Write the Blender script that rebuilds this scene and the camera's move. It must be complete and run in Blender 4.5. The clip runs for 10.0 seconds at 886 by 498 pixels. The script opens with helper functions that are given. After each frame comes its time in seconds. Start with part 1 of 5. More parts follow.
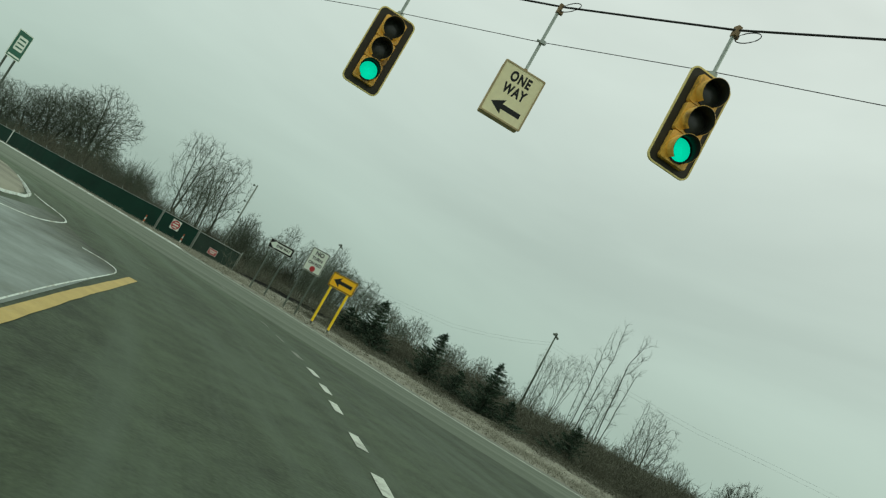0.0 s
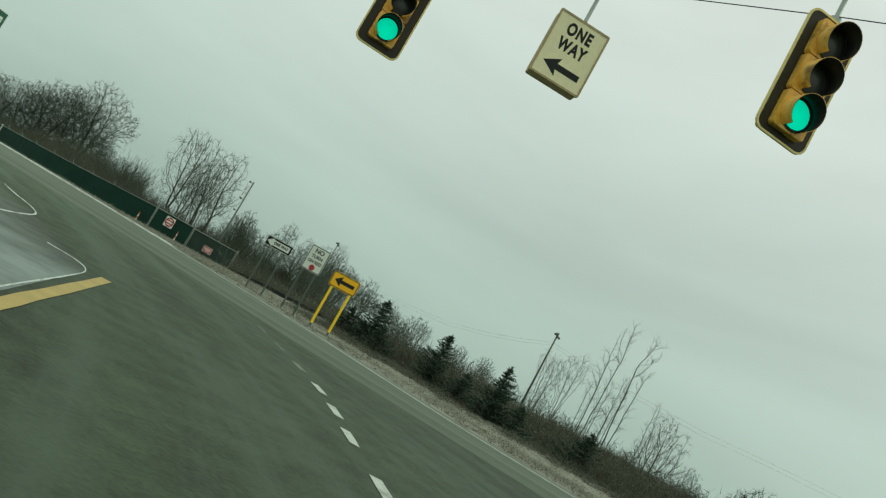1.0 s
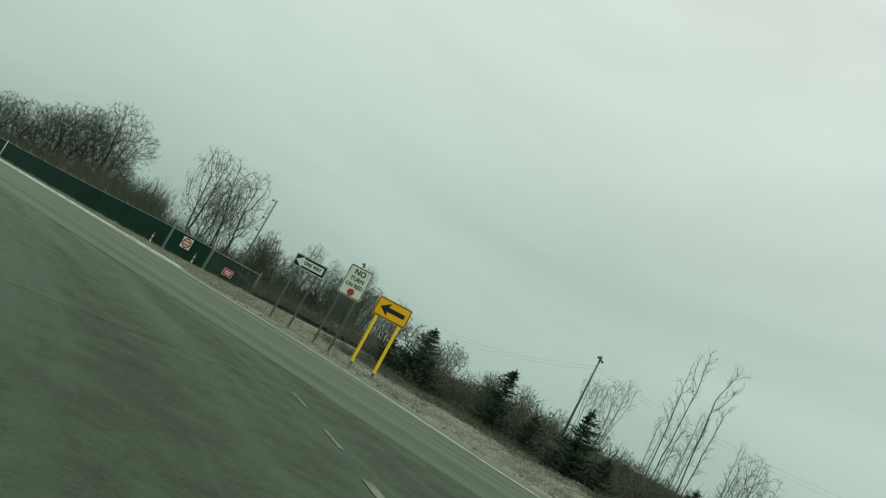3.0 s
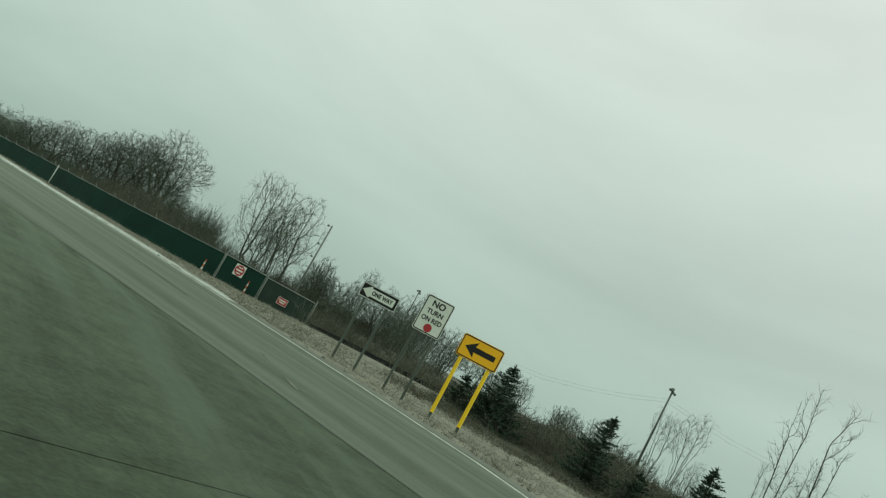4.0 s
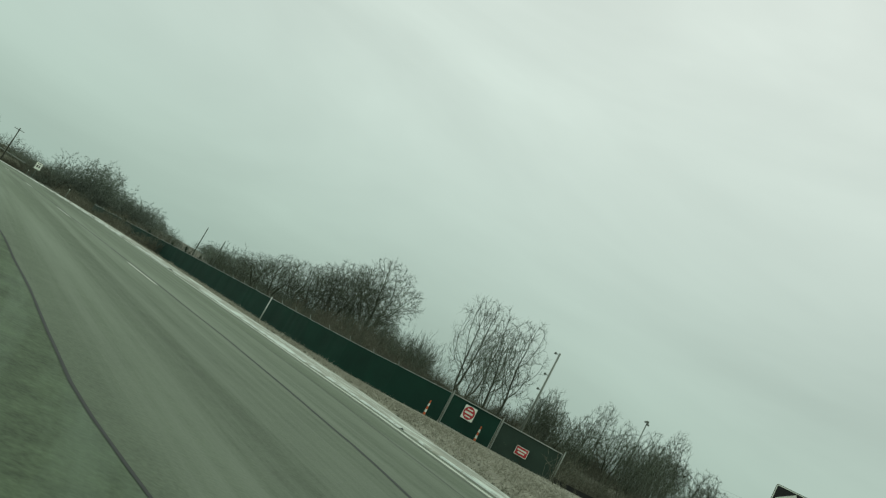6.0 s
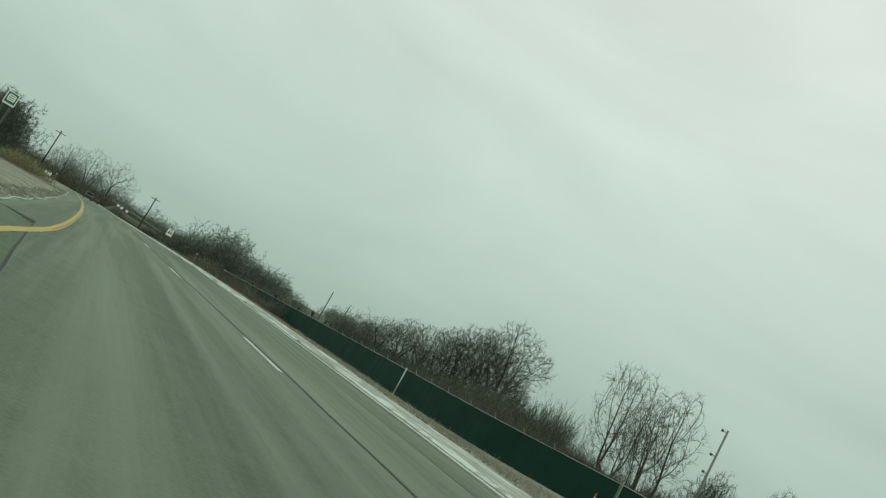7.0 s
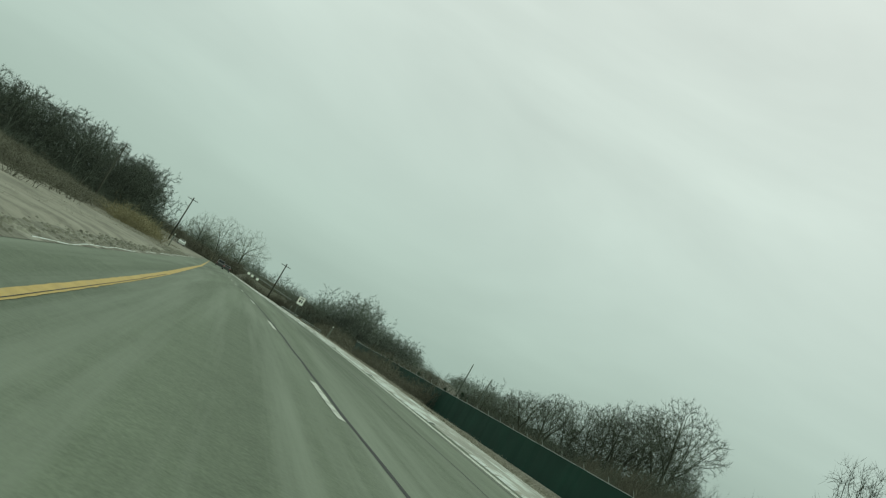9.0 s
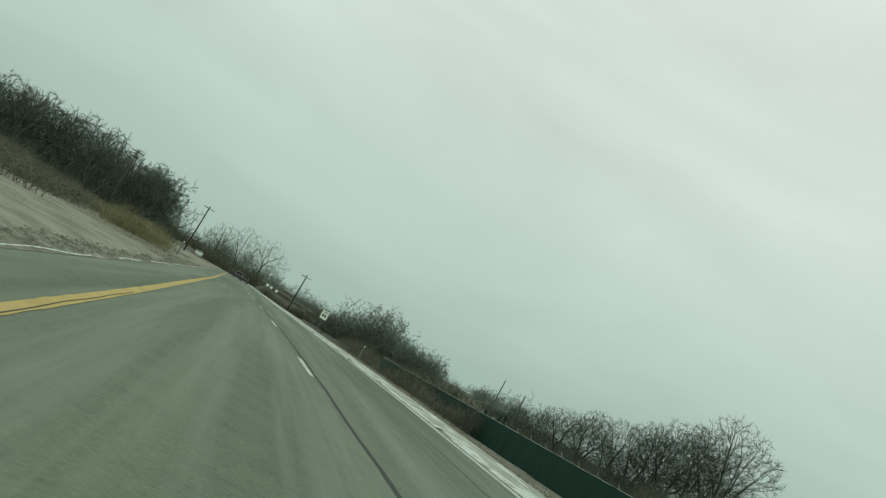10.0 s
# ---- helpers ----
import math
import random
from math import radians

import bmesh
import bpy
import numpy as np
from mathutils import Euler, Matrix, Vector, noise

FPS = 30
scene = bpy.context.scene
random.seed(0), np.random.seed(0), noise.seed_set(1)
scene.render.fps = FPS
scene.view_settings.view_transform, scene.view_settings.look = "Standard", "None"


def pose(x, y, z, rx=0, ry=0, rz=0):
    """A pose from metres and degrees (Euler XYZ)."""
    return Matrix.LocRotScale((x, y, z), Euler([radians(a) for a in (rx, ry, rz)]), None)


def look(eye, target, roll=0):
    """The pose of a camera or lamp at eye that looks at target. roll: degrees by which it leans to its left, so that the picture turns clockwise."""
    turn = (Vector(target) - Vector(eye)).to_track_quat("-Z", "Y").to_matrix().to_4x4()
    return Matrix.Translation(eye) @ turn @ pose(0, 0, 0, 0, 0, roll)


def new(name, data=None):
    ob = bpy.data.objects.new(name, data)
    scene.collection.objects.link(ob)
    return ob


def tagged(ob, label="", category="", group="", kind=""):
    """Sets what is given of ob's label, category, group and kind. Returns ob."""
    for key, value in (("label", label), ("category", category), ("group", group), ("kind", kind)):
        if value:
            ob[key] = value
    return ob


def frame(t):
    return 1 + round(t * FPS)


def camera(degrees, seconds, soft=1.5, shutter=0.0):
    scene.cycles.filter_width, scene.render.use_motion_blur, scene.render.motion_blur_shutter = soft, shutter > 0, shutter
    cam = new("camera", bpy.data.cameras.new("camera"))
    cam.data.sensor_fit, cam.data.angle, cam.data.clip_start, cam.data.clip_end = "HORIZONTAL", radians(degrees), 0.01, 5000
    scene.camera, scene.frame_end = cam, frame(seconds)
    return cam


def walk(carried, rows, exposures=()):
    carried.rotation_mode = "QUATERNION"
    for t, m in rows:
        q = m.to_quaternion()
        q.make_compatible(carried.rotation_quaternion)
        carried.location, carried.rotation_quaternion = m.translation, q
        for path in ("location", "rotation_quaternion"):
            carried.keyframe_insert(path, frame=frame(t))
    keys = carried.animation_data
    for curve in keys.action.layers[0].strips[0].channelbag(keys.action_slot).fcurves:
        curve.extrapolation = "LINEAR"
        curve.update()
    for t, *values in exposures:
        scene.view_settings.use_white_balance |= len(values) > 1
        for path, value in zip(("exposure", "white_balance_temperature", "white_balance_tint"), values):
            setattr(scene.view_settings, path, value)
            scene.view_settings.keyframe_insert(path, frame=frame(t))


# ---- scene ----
cam = camera(56.6, 10.0, soft=1.25)
PATH = [
    (0, (1.628, 1.601, 1.132), (3.196, 2.819, 1.374), 29.1),
    (0.5, (2.182, 2.244, 1.125), (3.753, 3.458, 1.367), 29.1),
    (1, (2.914, 3.045, 1.117), (4.487, 4.255, 1.36), 29.1),
    (1.5, (3.737, 3.952, 1.113), (5.311, 5.161, 1.359), 28.8),
    (2, (4.82, 5.198, 1.1), (6.391, 6.409, 1.352), 28.7),
    (2.5, (5.885, 6.436, 1.103), (7.441, 7.666, 1.362), 28.6),
    (4, (9.712, 11.489, 1.138), (11.149, 12.857, 1.394), 28.7),
    (4.5, (10.999, 13.489, 1.166), (12.362, 14.928, 1.429), 28.9),
    (5, (12.173, 15.862, 1.152), (13.43, 17.392, 1.429), 28.7),
    (5.5, (13.209, 18.352, 1.172), (14.35, 19.969, 1.456), 28.6),
    (6, (14.135, 21.353, 1.176), (15.132, 23.063, 1.461), 28.7),
    (7.5, (16.32, 32.076, 1.078), (16.901, 33.97, 1.355), 29.5),
    (8, (16.567, 35.878, 1.084), (17.051, 37.799, 1.362), 29.8),
    (8.5, (16.656, 39.58, 1.099), (17.083, 41.515, 1.376), 29.8),
    (9, (16.705, 44.066, 1.068), (17.09, 46.009, 1.34), 29.7),
    (9.5, (16.725, 48.346, 1.044), (17.084, 50.296, 1.311), 29.7),
    (10, (16.7, 52.769, 1.06), (17.037, 54.721, 1.332), 29.4),
]
EXPOSURE, KELVIN, TINT = 0.0, 6300.0, -13.0
walk(cam, [(t, look(eye, target, roll)) for t, eye, target, roll in PATH], exposures=[(0.0, EXPOSURE, KELVIN, TINT), (10.0, EXPOSURE, KELVIN, TINT)])

# ---- world and light ----
world = bpy.data.worlds.new("overcast_sky")
scene.world = world
world.use_nodes = True
wn, wl = world.node_tree.nodes, world.node_tree.links
wn.clear()
w_out, w_bg = wn.new("ShaderNodeOutputWorld"), wn.new("ShaderNodeBackground")
w_sky = wn.new("ShaderNodeTexSky")
w_sky.sky_type, w_sky.sun_disc = "NISHITA", False
w_sky.sun_elevation, w_sky.sun_rotation = radians(38), radians(120)
w_sky.dust_density = 4.0
w_co, w_sep = wn.new("ShaderNodeTexCoord"), wn.new("ShaderNodeSeparateXYZ")
w_ramp, w_noise, w_map = wn.new("ShaderNodeValToRGB"), wn.new("ShaderNodeTexNoise"), wn.new("ShaderNodeMapping")
w_noise2 = wn.new("ShaderNodeTexNoise")
w_ramp.color_ramp.elements[0].position, w_ramp.color_ramp.elements[0].color = 0.0, (0.505, 0.572, 0.54, 1)
w_ramp.color_ramp.elements[1].position, w_ramp.color_ramp.elements[1].color = 0.55, (1.0, 0.945, 0.955, 1)
w_map.inputs["Scale"].default_value = (1.0, 1.0, 3.2)
w_noise.inputs["Scale"].default_value, w_noise.inputs["Detail"].default_value, w_noise.inputs["Roughness"].default_value = 1.5, 5.0, 0.5
w_noise.inputs["Distortion"].default_value = 0.5
w_noise2.inputs["Scale"].default_value, w_noise2.inputs["Detail"].default_value = 0.9, 2.0
w_cloud, w_mul, w_mix, w_dim = wn.new("ShaderNodeMapRange"), wn.new("ShaderNodeMix"), wn.new("ShaderNodeMix"), wn.new("ShaderNodeVectorMath")
w_cloud.inputs[1].default_value, w_cloud.inputs[2].default_value = 0.3, 0.7
w_cloud.inputs[3].default_value, w_cloud.inputs[4].default_value = 0.86, 1.08
w_mul.data_type, w_mul.blend_type = "RGBA", "MULTIPLY"
w_mul.inputs[0].default_value = 1.0
w_mix.data_type = "RGBA"
w_mix.inputs[0].default_value = 0.93
w_dim.operation = "SCALE"
w_dim.inputs[3].default_value = 0.09
wl.new(w_co.outputs["Generated"], w_sep.inputs[0])
wl.new(w_co.outputs["Generated"], w_map.inputs[0])
wl.new(w_map.outputs[0], w_noise.inputs["Vector"])
wl.new(w_sep.outputs["Z"], w_ramp.inputs[0])
wl.new(w_noise.outputs["Fac"], w_cloud.inputs[0])
wl.new(w_ramp.outputs[0], w_mul.inputs[6])
wl.new(w_cloud.outputs[0], w_mul.inputs[7])
wl.new(w_sky.outputs[0], w_dim.inputs[0])
wl.new(w_dim.outputs[0], w_mix.inputs[6])
wl.new(w_mul.outputs[2], w_mix.inputs[7])
wl.new(w_mix.outputs[2], w_bg.inputs[0])
wl.new(w_bg.outputs[0], w_out.inputs[0])
w_bg.inputs[1].default_value = 0.9
sun_data = bpy.data.lights.new("sun", "SUN")
sun_data.energy, sun_data.angle, sun_data.color = 0.7, radians(25), (1.0, 0.97, 0.93)
sun_lamp = new("sun", sun_data)
sun_lamp.matrix_world = look((60, -35, 55), (0, 0, 0))


# ---- materials ----
GREEN_CAST = (0.92, 1.0, 0.91)  # overall green cast of the light, put into every unlit base and spot colour


def material(name, base, rough=0.8, metal=0.0, dark=0.75, light=1.15, scale=6.0, fine=60.0, bump=0.15, spots=None, island=0.0, spec=0.3, lit=0.0, per_object=0.0, stretch=(1, 1, 1), spot_scale=1.0, spot_edge=(0.52, 0.62), swirl=None, further=None, salted=(22.0, 42.0), blotch=0.0):
    """A surface with variation at two scales, fine relief, and stains or snow in patches of their own colour."""
    base = tuple(c * k for c, k in zip(base, GREEN_CAST)) if not lit else base
    spots = tuple(c * k for c, k in zip(spots, GREEN_CAST)) if spots else None
    m = bpy.data.materials.new(name)
    m.use_nodes = True
    n, l = m.node_tree.nodes, m.node_tree.links
    b = n["Principled BSDF"]
    b.inputs["Roughness"].default_value, b.inputs["Metallic"].default_value = rough, metal
    b.inputs["Specular IOR Level"].default_value = spec
    geo, mp = n.new("ShaderNodeNewGeometry"), n.new("ShaderNodeMapping")
    mp.inputs["Scale"].default_value = stretch
    l.new(geo.outputs["Position"], mp.inputs[0])
    if swirl:  # streaks that run round a centre, as wheels turn there
        off, polar, parts_in, join = n.new("ShaderNodeVectorMath"), n.new("ShaderNodeVectorMath"), n.new("ShaderNodeSeparateXYZ"), n.new("ShaderNodeCombineXYZ")
        off.operation, polar.operation = "SUBTRACT", "LENGTH"
        off.inputs[1].default_value = (*swirl, 0)
        l.new(geo.outputs["Position"], off.inputs[0])
        l.new(off.outputs[0], polar.inputs[0])
        l.new(off.outputs[0], parts_in.inputs[0])
        l.new(polar.outputs["Value"], join.inputs[0])
        l.new(parts_in.outputs["Y"], join.inputs[1])
        l.new(join.outputs[0], mp.inputs[0])
    big, small = n.new("ShaderNodeTexNoise"), n.new("ShaderNodeTexNoise")
    big.inputs["Scale"].default_value, big.inputs["Detail"].default_value = scale, 4.0
    small.inputs["Scale"].default_value, small.inputs["Detail"].default_value = fine, 3.0
    l.new(mp.outputs[0], big.inputs["Vector"])
    l.new(geo.outputs["Position"], small.inputs["Vector"])
    add = n.new("ShaderNodeMath")
    add.operation = "MULTIPLY_ADD"
    add.inputs[1].default_value = 0.45
    l.new(small.outputs["Fac"], add.inputs[0])
    half = n.new("ShaderNodeMath")
    half.operation = "MULTIPLY"
    half.inputs[1].default_value = 0.55
    l.new(big.outputs["Fac"], half.inputs[0])
    l.new(half.outputs[0], add.inputs[2])
    value = add.outputs[0]
    if blotch:
        mid, sub, mad = n.new("ShaderNodeTexNoise"), n.new("ShaderNodeMath"), n.new("ShaderNodeMath")
        mid.inputs["Scale"].default_value, mid.inputs["Detail"].default_value, mid.inputs["Roughness"].default_value = 2.2, 9.0, 0.68
        l.new(geo.outputs["Position"], mid.inputs["Vector"])
        sub.operation, mad.operation = "SUBTRACT", "MULTIPLY_ADD"
        sub.inputs[1].default_value, mad.inputs[1].default_value = 0.5, blotch
        l.new(mid.outputs["Fac"], sub.inputs[0])
        l.new(sub.outputs[0], mad.inputs[0])
        l.new(value, mad.inputs[2])
        value = mad.outputs[0]
    if island or per_object:
        info = n.new("ShaderNodeObjectInfo") if per_object else geo
        shift = n.new("ShaderNodeMath")
        shift.operation = "MULTIPLY_ADD"
        shift.inputs[1].default_value = per_object or island
        l.new(info.outputs["Random"] if per_object else geo.outputs["Random Per Island"], shift.inputs[0])
        l.new(value, shift.inputs[2])
        value = shift.outputs[0]
    ramp = n.new("ShaderNodeValToRGB")
    ramp.color_ramp.elements[0].position, ramp.color_ramp.elements[0].color = 0.3, (*[c * dark for c in base], 1)
    ramp.color_ramp.elements[1].position, ramp.color_ramp.elements[1].color = 0.7 + (island or per_object) * 0.8, (*[min(1, c * light) for c in base], 1)
    l.new(value, ramp.inputs[0])
    colour = ramp.outputs[0]
    if spots:
        sn, sr, mx = n.new("ShaderNodeTexNoise"), n.new("ShaderNodeMapRange"), n.new("ShaderNodeMix")
        sn.inputs["Scale"].default_value, sn.inputs["Detail"].default_value = spot_scale, 7.0
        sn.inputs["Roughness"].default_value = 0.65
        l.new(mp.outputs[0], sn.inputs["Vector"])
        sr.inputs[1].default_value, sr.inputs[2].default_value = spot_edge
        l.new(sn.outputs["Fac"], sr.inputs[0])
        mx.data_type = "RGBA"
        l.new(sr.outputs[0], mx.inputs[0])
        l.new(colour, mx.inputs[6])
        mx.inputs[7].default_value = (*spots, 1)
        colour = mx.outputs[2]
    if further:  # salt whitens the road away from the junction
        yy, fr, fm = n.new("ShaderNodeSeparateXYZ"), n.new("ShaderNodeMapRange"), n.new("ShaderNodeMix")
        l.new(geo.outputs["Position"], yy.inputs[0])
        l.new(yy.outputs["Y"], fr.inputs[0])
        fr.inputs[1].default_value, fr.inputs[2].default_value, fr.inputs[3].default_value, fr.inputs[4].default_value = *salted, 1.0, further
        fm.data_type, fm.blend_type = "RGBA", "MULTIPLY"
        fm.inputs[0].default_value = 1.0
        l.new(colour, fm.inputs[6])
        l.new(fr.outputs[0], fm.inputs[7])
        colour = fm.outputs[2]
    l.new(colour, b.inputs["Base Color"])
    if bump:
        bp = n.new("ShaderNodeBump")
        bp.inputs["Strength"].default_value, bp.inputs["Distance"].default_value = bump, 0.01
        l.new(small.outputs["Fac"], bp.inputs["Height"])
        l.new(bp.outputs[0], b.inputs["Normal"])
    if lit:
        b.inputs["Emission Color"].default_value, b.inputs["Emission Strength"].default_value = (*base, 1), lit
    return m


ASPHALT = material("worn_grey_asphalt", (0.098, 0.114, 0.083), 0.85, dark=0.66, light=1.32, scale=0.6, fine=26, bump=0.5, spots=(0.158, 0.175, 0.141), spot_scale=1.0, spot_edge=(0.42, 0.66), stretch=(1.25, 0.03, 1), blotch=0.4, spec=0.25, further=1.28)
OLD_ASPHALT = material("dark_junction_asphalt", (0.047, 0.060, 0.037), 0.85, dark=0.6, light=1.55, scale=0.5, fine=22, bump=0.6, spots=(0.088, 0.108, 0.082), spot_scale=1.2, spot_edge=(0.46, 0.80), blotch=0.9, stretch=(1.3, 0.1, 1), spec=0.25, swirl=(-39, 36), further=1.7, salted=(12.0, 29.0))
APRON = material("dusted_asphalt", (0.064, 0.070, 0.052), 0.85, dark=0.62, light=1.45, scale=0.6, fine=45, bump=0.6, blotch=1.5, spec=0.25)
ap_n, ap_l = APRON.node_tree.nodes, APRON.node_tree.links
ap_attr, ap_noise, ap_mul, ap_range, ap_mix = ap_n.new("ShaderNodeAttribute"), ap_n.new("ShaderNodeTexNoise"), ap_n.new("ShaderNodeMath"), ap_n.new("ShaderNodeMapRange"), ap_n.new("ShaderNodeMix")
ap_attr.attribute_name = "dust"
ap_noise.inputs["Scale"].default_value, ap_noise.inputs["Detail"].default_value, ap_noise.inputs["Roughness"].default_value = 0.9, 8.0, 0.66
ap_geo = ap_n.new("ShaderNodeNewGeometry")
ap_l.new(ap_geo.outputs["Position"], ap_noise.inputs["Vector"])
ap_mul.operation = "MULTIPLY"
ap_range.inputs[1].default_value, ap_range.inputs[2].default_value, ap_range.inputs[3].default_value, ap_range.inputs[4].default_value = 0.3, 0.62, 0.35, 1.0
ap_l.new(ap_noise.outputs["Fac"], ap_range.inputs[0])
ap_l.new(ap_attr.outputs["Fac"], ap_mul.inputs[0])
ap_l.new(ap_range.outputs[0], ap_mul.inputs[1])
ap_mix.data_type = "RGBA"
ap_base = APRON.node_tree.nodes["Principled BSDF"].inputs["Base Color"]
ap_l.new(ap_base.links[0].from_socket, ap_mix.inputs[6])
ap_mix.inputs[7].default_value = (0.245, 0.29, 0.26, 1)
ap_l.new(ap_mul.outputs[0], ap_mix.inputs[0])
ap_l.new(ap_mix.outputs[2], ap_base)
GUTTER = material("grey_gutter_strip", (0.20, 0.205, 0.18), 0.9, dark=0.7, light=1.2, scale=1.2, fine=35, bump=0.5, spots=(0.12, 0.122, 0.105), spot_scale=1.2, spot_edge=(0.45, 0.65), stretch=(6, 0.15, 1))
SNOW = material("thin_grey_snow", (0.60, 0.62, 0.61), 0.8, dark=0.8, light=1.15, scale=2.0, fine=30, bump=0.6, spots=(0.34, 0.33, 0.29), spot_scale=2.2, spot_edge=(0.5, 0.6))
SHOULDER = material("snowy_gravel_shoulder", (0.33, 0.325, 0.29), 0.9, dark=0.7, light=1.2, scale=1.2, fine=35, bump=0.7, spots=(0.56, 0.58, 0.56), spot_scale=1.6, spot_edge=(0.49, 0.6), stretch=(1.3, 0.3, 1))
GRASSLAND = material("dry_winter_grass", (0.232, 0.218, 0.176), 0.95, dark=0.5, light=1.35, scale=0.7, fine=9, bump=0.9, spots=(0.285, 0.268, 0.222), spot_scale=0.7, spot_edge=(0.46, 0.66))
GROUND = material("dry_grass_and_leaf_litter", (0.232, 0.218, 0.176), 0.95, dark=0.5, light=1.35, scale=0.7, fine=9, bump=0.9, spots=(0.285, 0.268, 0.222), spot_scale=0.7, spot_edge=(0.46, 0.66))
gr_n, gr_l = GROUND.node_tree.nodes, GROUND.node_tree.links
gr_attr, gr_noise, gr_ramp, gr_mix, gr_geo = gr_n.new("ShaderNodeAttribute"), gr_n.new("ShaderNodeTexNoise"), gr_n.new("ShaderNodeValToRGB"), gr_n.new("ShaderNodeMix"), gr_n.new("ShaderNodeNewGeometry")
gr_attr.attribute_name = "litter"
gr_noise.inputs["Scale"].default_value, gr_noise.inputs["Detail"].default_value, gr_noise.inputs["Roughness"].default_value = 0.8, 8.0, 0.7
gr_l.new(gr_geo.outputs["Position"], gr_noise.inputs["Vector"])
gr_ramp.color_ramp.elements[0].position, gr_ramp.color_ramp.elements[0].color = 0.32, (0.045, 0.048, 0.032, 1)
gr_ramp.color_ramp.elements[1].position, gr_ramp.color_ramp.elements[1].color = 0.70, (0.135, 0.138, 0.098, 1)
gr_l.new(gr_noise.outputs["Fac"], gr_ramp.inputs[0])
gr_mix.data_type = "RGBA"
gr_base = gr_n["Principled BSDF"].inputs["Base Color"]
gr_l.new(gr_attr.outputs["Fac"], gr_mix.inputs[0])
gr_l.new(gr_base.links[0].from_socket, gr_mix.inputs[6])
gr_l.new(gr_ramp.outputs[0], gr_mix.inputs[7])
gr_l.new(gr_mix.outputs[2], gr_base)
DIRT = material("dark_frozen_dirt", (0.15, 0.145, 0.115), 0.95, dark=0.5, light=1.5, scale=1.5, fine=12, bump=1.0, spots=(0.30, 0.29, 0.245), spot_scale=1.3, spot_edge=(0.5, 0.64))
WEEDS = material("dark_weedy_earth", (0.085, 0.085, 0.062), 0.95, dark=0.5, light=1.5, scale=0.8, fine=6, bump=0.8)
YELLOW_LINE = material("yellow_road_paint", (0.48, 0.345, 0.125), 0.75, dark=0.8, light=1.1, scale=3, fine=40, spots=(0.40, 0.33, 0.2), spot_scale=2.5, spot_edge=(0.58, 0.75))
WHITE_LINE = material("white_road_paint", (0.58, 0.59, 0.54), 0.75, dark=0.8, light=1.1, scale=3, fine=40, spots=(0.2, 0.2, 0.175), spot_scale=3.0, spot_edge=(0.48, 0.68))
FADED_LINE = material("faded_road_paint", (0.22, 0.225, 0.195), 0.8, dark=0.8, light=1.1, scale=3, fine=40, spots=(0.12, 0.124, 0.1), spot_scale=4.0, spot_edge=(0.45, 0.6))
TAR = material("tar_joint", (0.03, 0.033, 0.03), 0.7, fine=40, scale=2)
BARK = material("grey_brown_bark", (0.070, 0.074, 0.058), 0.95, dark=0.6, light=1.4, scale=1.5, fine=18, bump=0.6)
PALE_BARK = material("pale_grey_bark", (0.215, 0.225, 0.195), 0.9, dark=0.7, light=1.3, scale=0.4, fine=6, bump=0)
TWIG = material("bare_twigs", (0.082, 0.091, 0.069), 0.95, dark=0.65, light=1.5, scale=0.3, fine=8, bump=0)
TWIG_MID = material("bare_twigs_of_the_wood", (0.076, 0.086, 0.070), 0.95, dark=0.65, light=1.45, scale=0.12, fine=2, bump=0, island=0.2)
# paler than the near twigs: the haze of distance is put into this colour
TWIG_HAZE = material("haze_paled_far_twigs", (0.130, 0.144, 0.122), 0.95, dark=0.7, light=1.4, scale=0.1, fine=2, bump=0, island=0.2)
BRUSH = material("brown_brush_stems", (0.104, 0.099, 0.076), 0.95, dark=0.5, light=1.5, scale=0.15, fine=3, bump=0, island=0.4)
REED = material("golden_dry_reeds", (0.205, 0.18, 0.105), 0.9, dark=0.6, light=1.2, scale=0.4, fine=5, bump=0, island=0.4)
BLADE = material("dry_grass_blades", (0.272, 0.252, 0.212), 0.9, dark=0.8, light=1.2, scale=0.4, fine=5, bump=0, island=0.25)
NEEDLE = material("spruce_needles", (0.040, 0.060, 0.040), 0.8, dark=0.5, light=1.7, scale=3, fine=30, bump=0, island=0.4)
SCREEN = material("dark_green_fence_fabric", (0.005, 0.033, 0.022), 0.75, dark=0.7, light=1.35, scale=0.5, fine=20, bump=0.2)
THIN_SCREEN = material("thin_grey_green_fabric", (0.030, 0.048, 0.038), 0.8, dark=0.7, light=1.3, scale=0.8, fine=25, bump=0.2)
BLACK_FABRIC = material("black_silt_fabric", (0.014, 0.015, 0.014), 0.8, scale=1, fine=20)
GALV = material("galvanised_steel", (0.42, 0.43, 0.42), 0.5, metal=0.6, dark=0.8, light=1.1, scale=3, fine=30, bump=0.1)
DULL_STEEL = material("weathered_steel_post", (0.17, 0.185, 0.165), 0.7, metal=0.3, dark=0.8, light=1.2, scale=3, fine=30)
WOOD = material("weathered_pole_wood", (0.062, 0.062, 0.052), 0.95, dark=0.7, light=1.3, scale=2, fine=20, bump=0.4, stretch=(1, 1, 0.1))
CABLE = material("black_cable", (0.02, 0.02, 0.02), 0.6, bump=0, scale=2)
WHITE_SIGN = material("white_sign_sheeting", (0.80, 0.80, 0.76), 0.5, dark=0.92, light=1.04, scale=2, fine=20, bump=0.05, spec=0.4)
CREAM_SIGN = material("cream_sign_panel", (1.06, 0.89, 0.60), 0.5, dark=0.9, light=1.05, scale=2, fine=20, bump=0.05, spec=0.4)
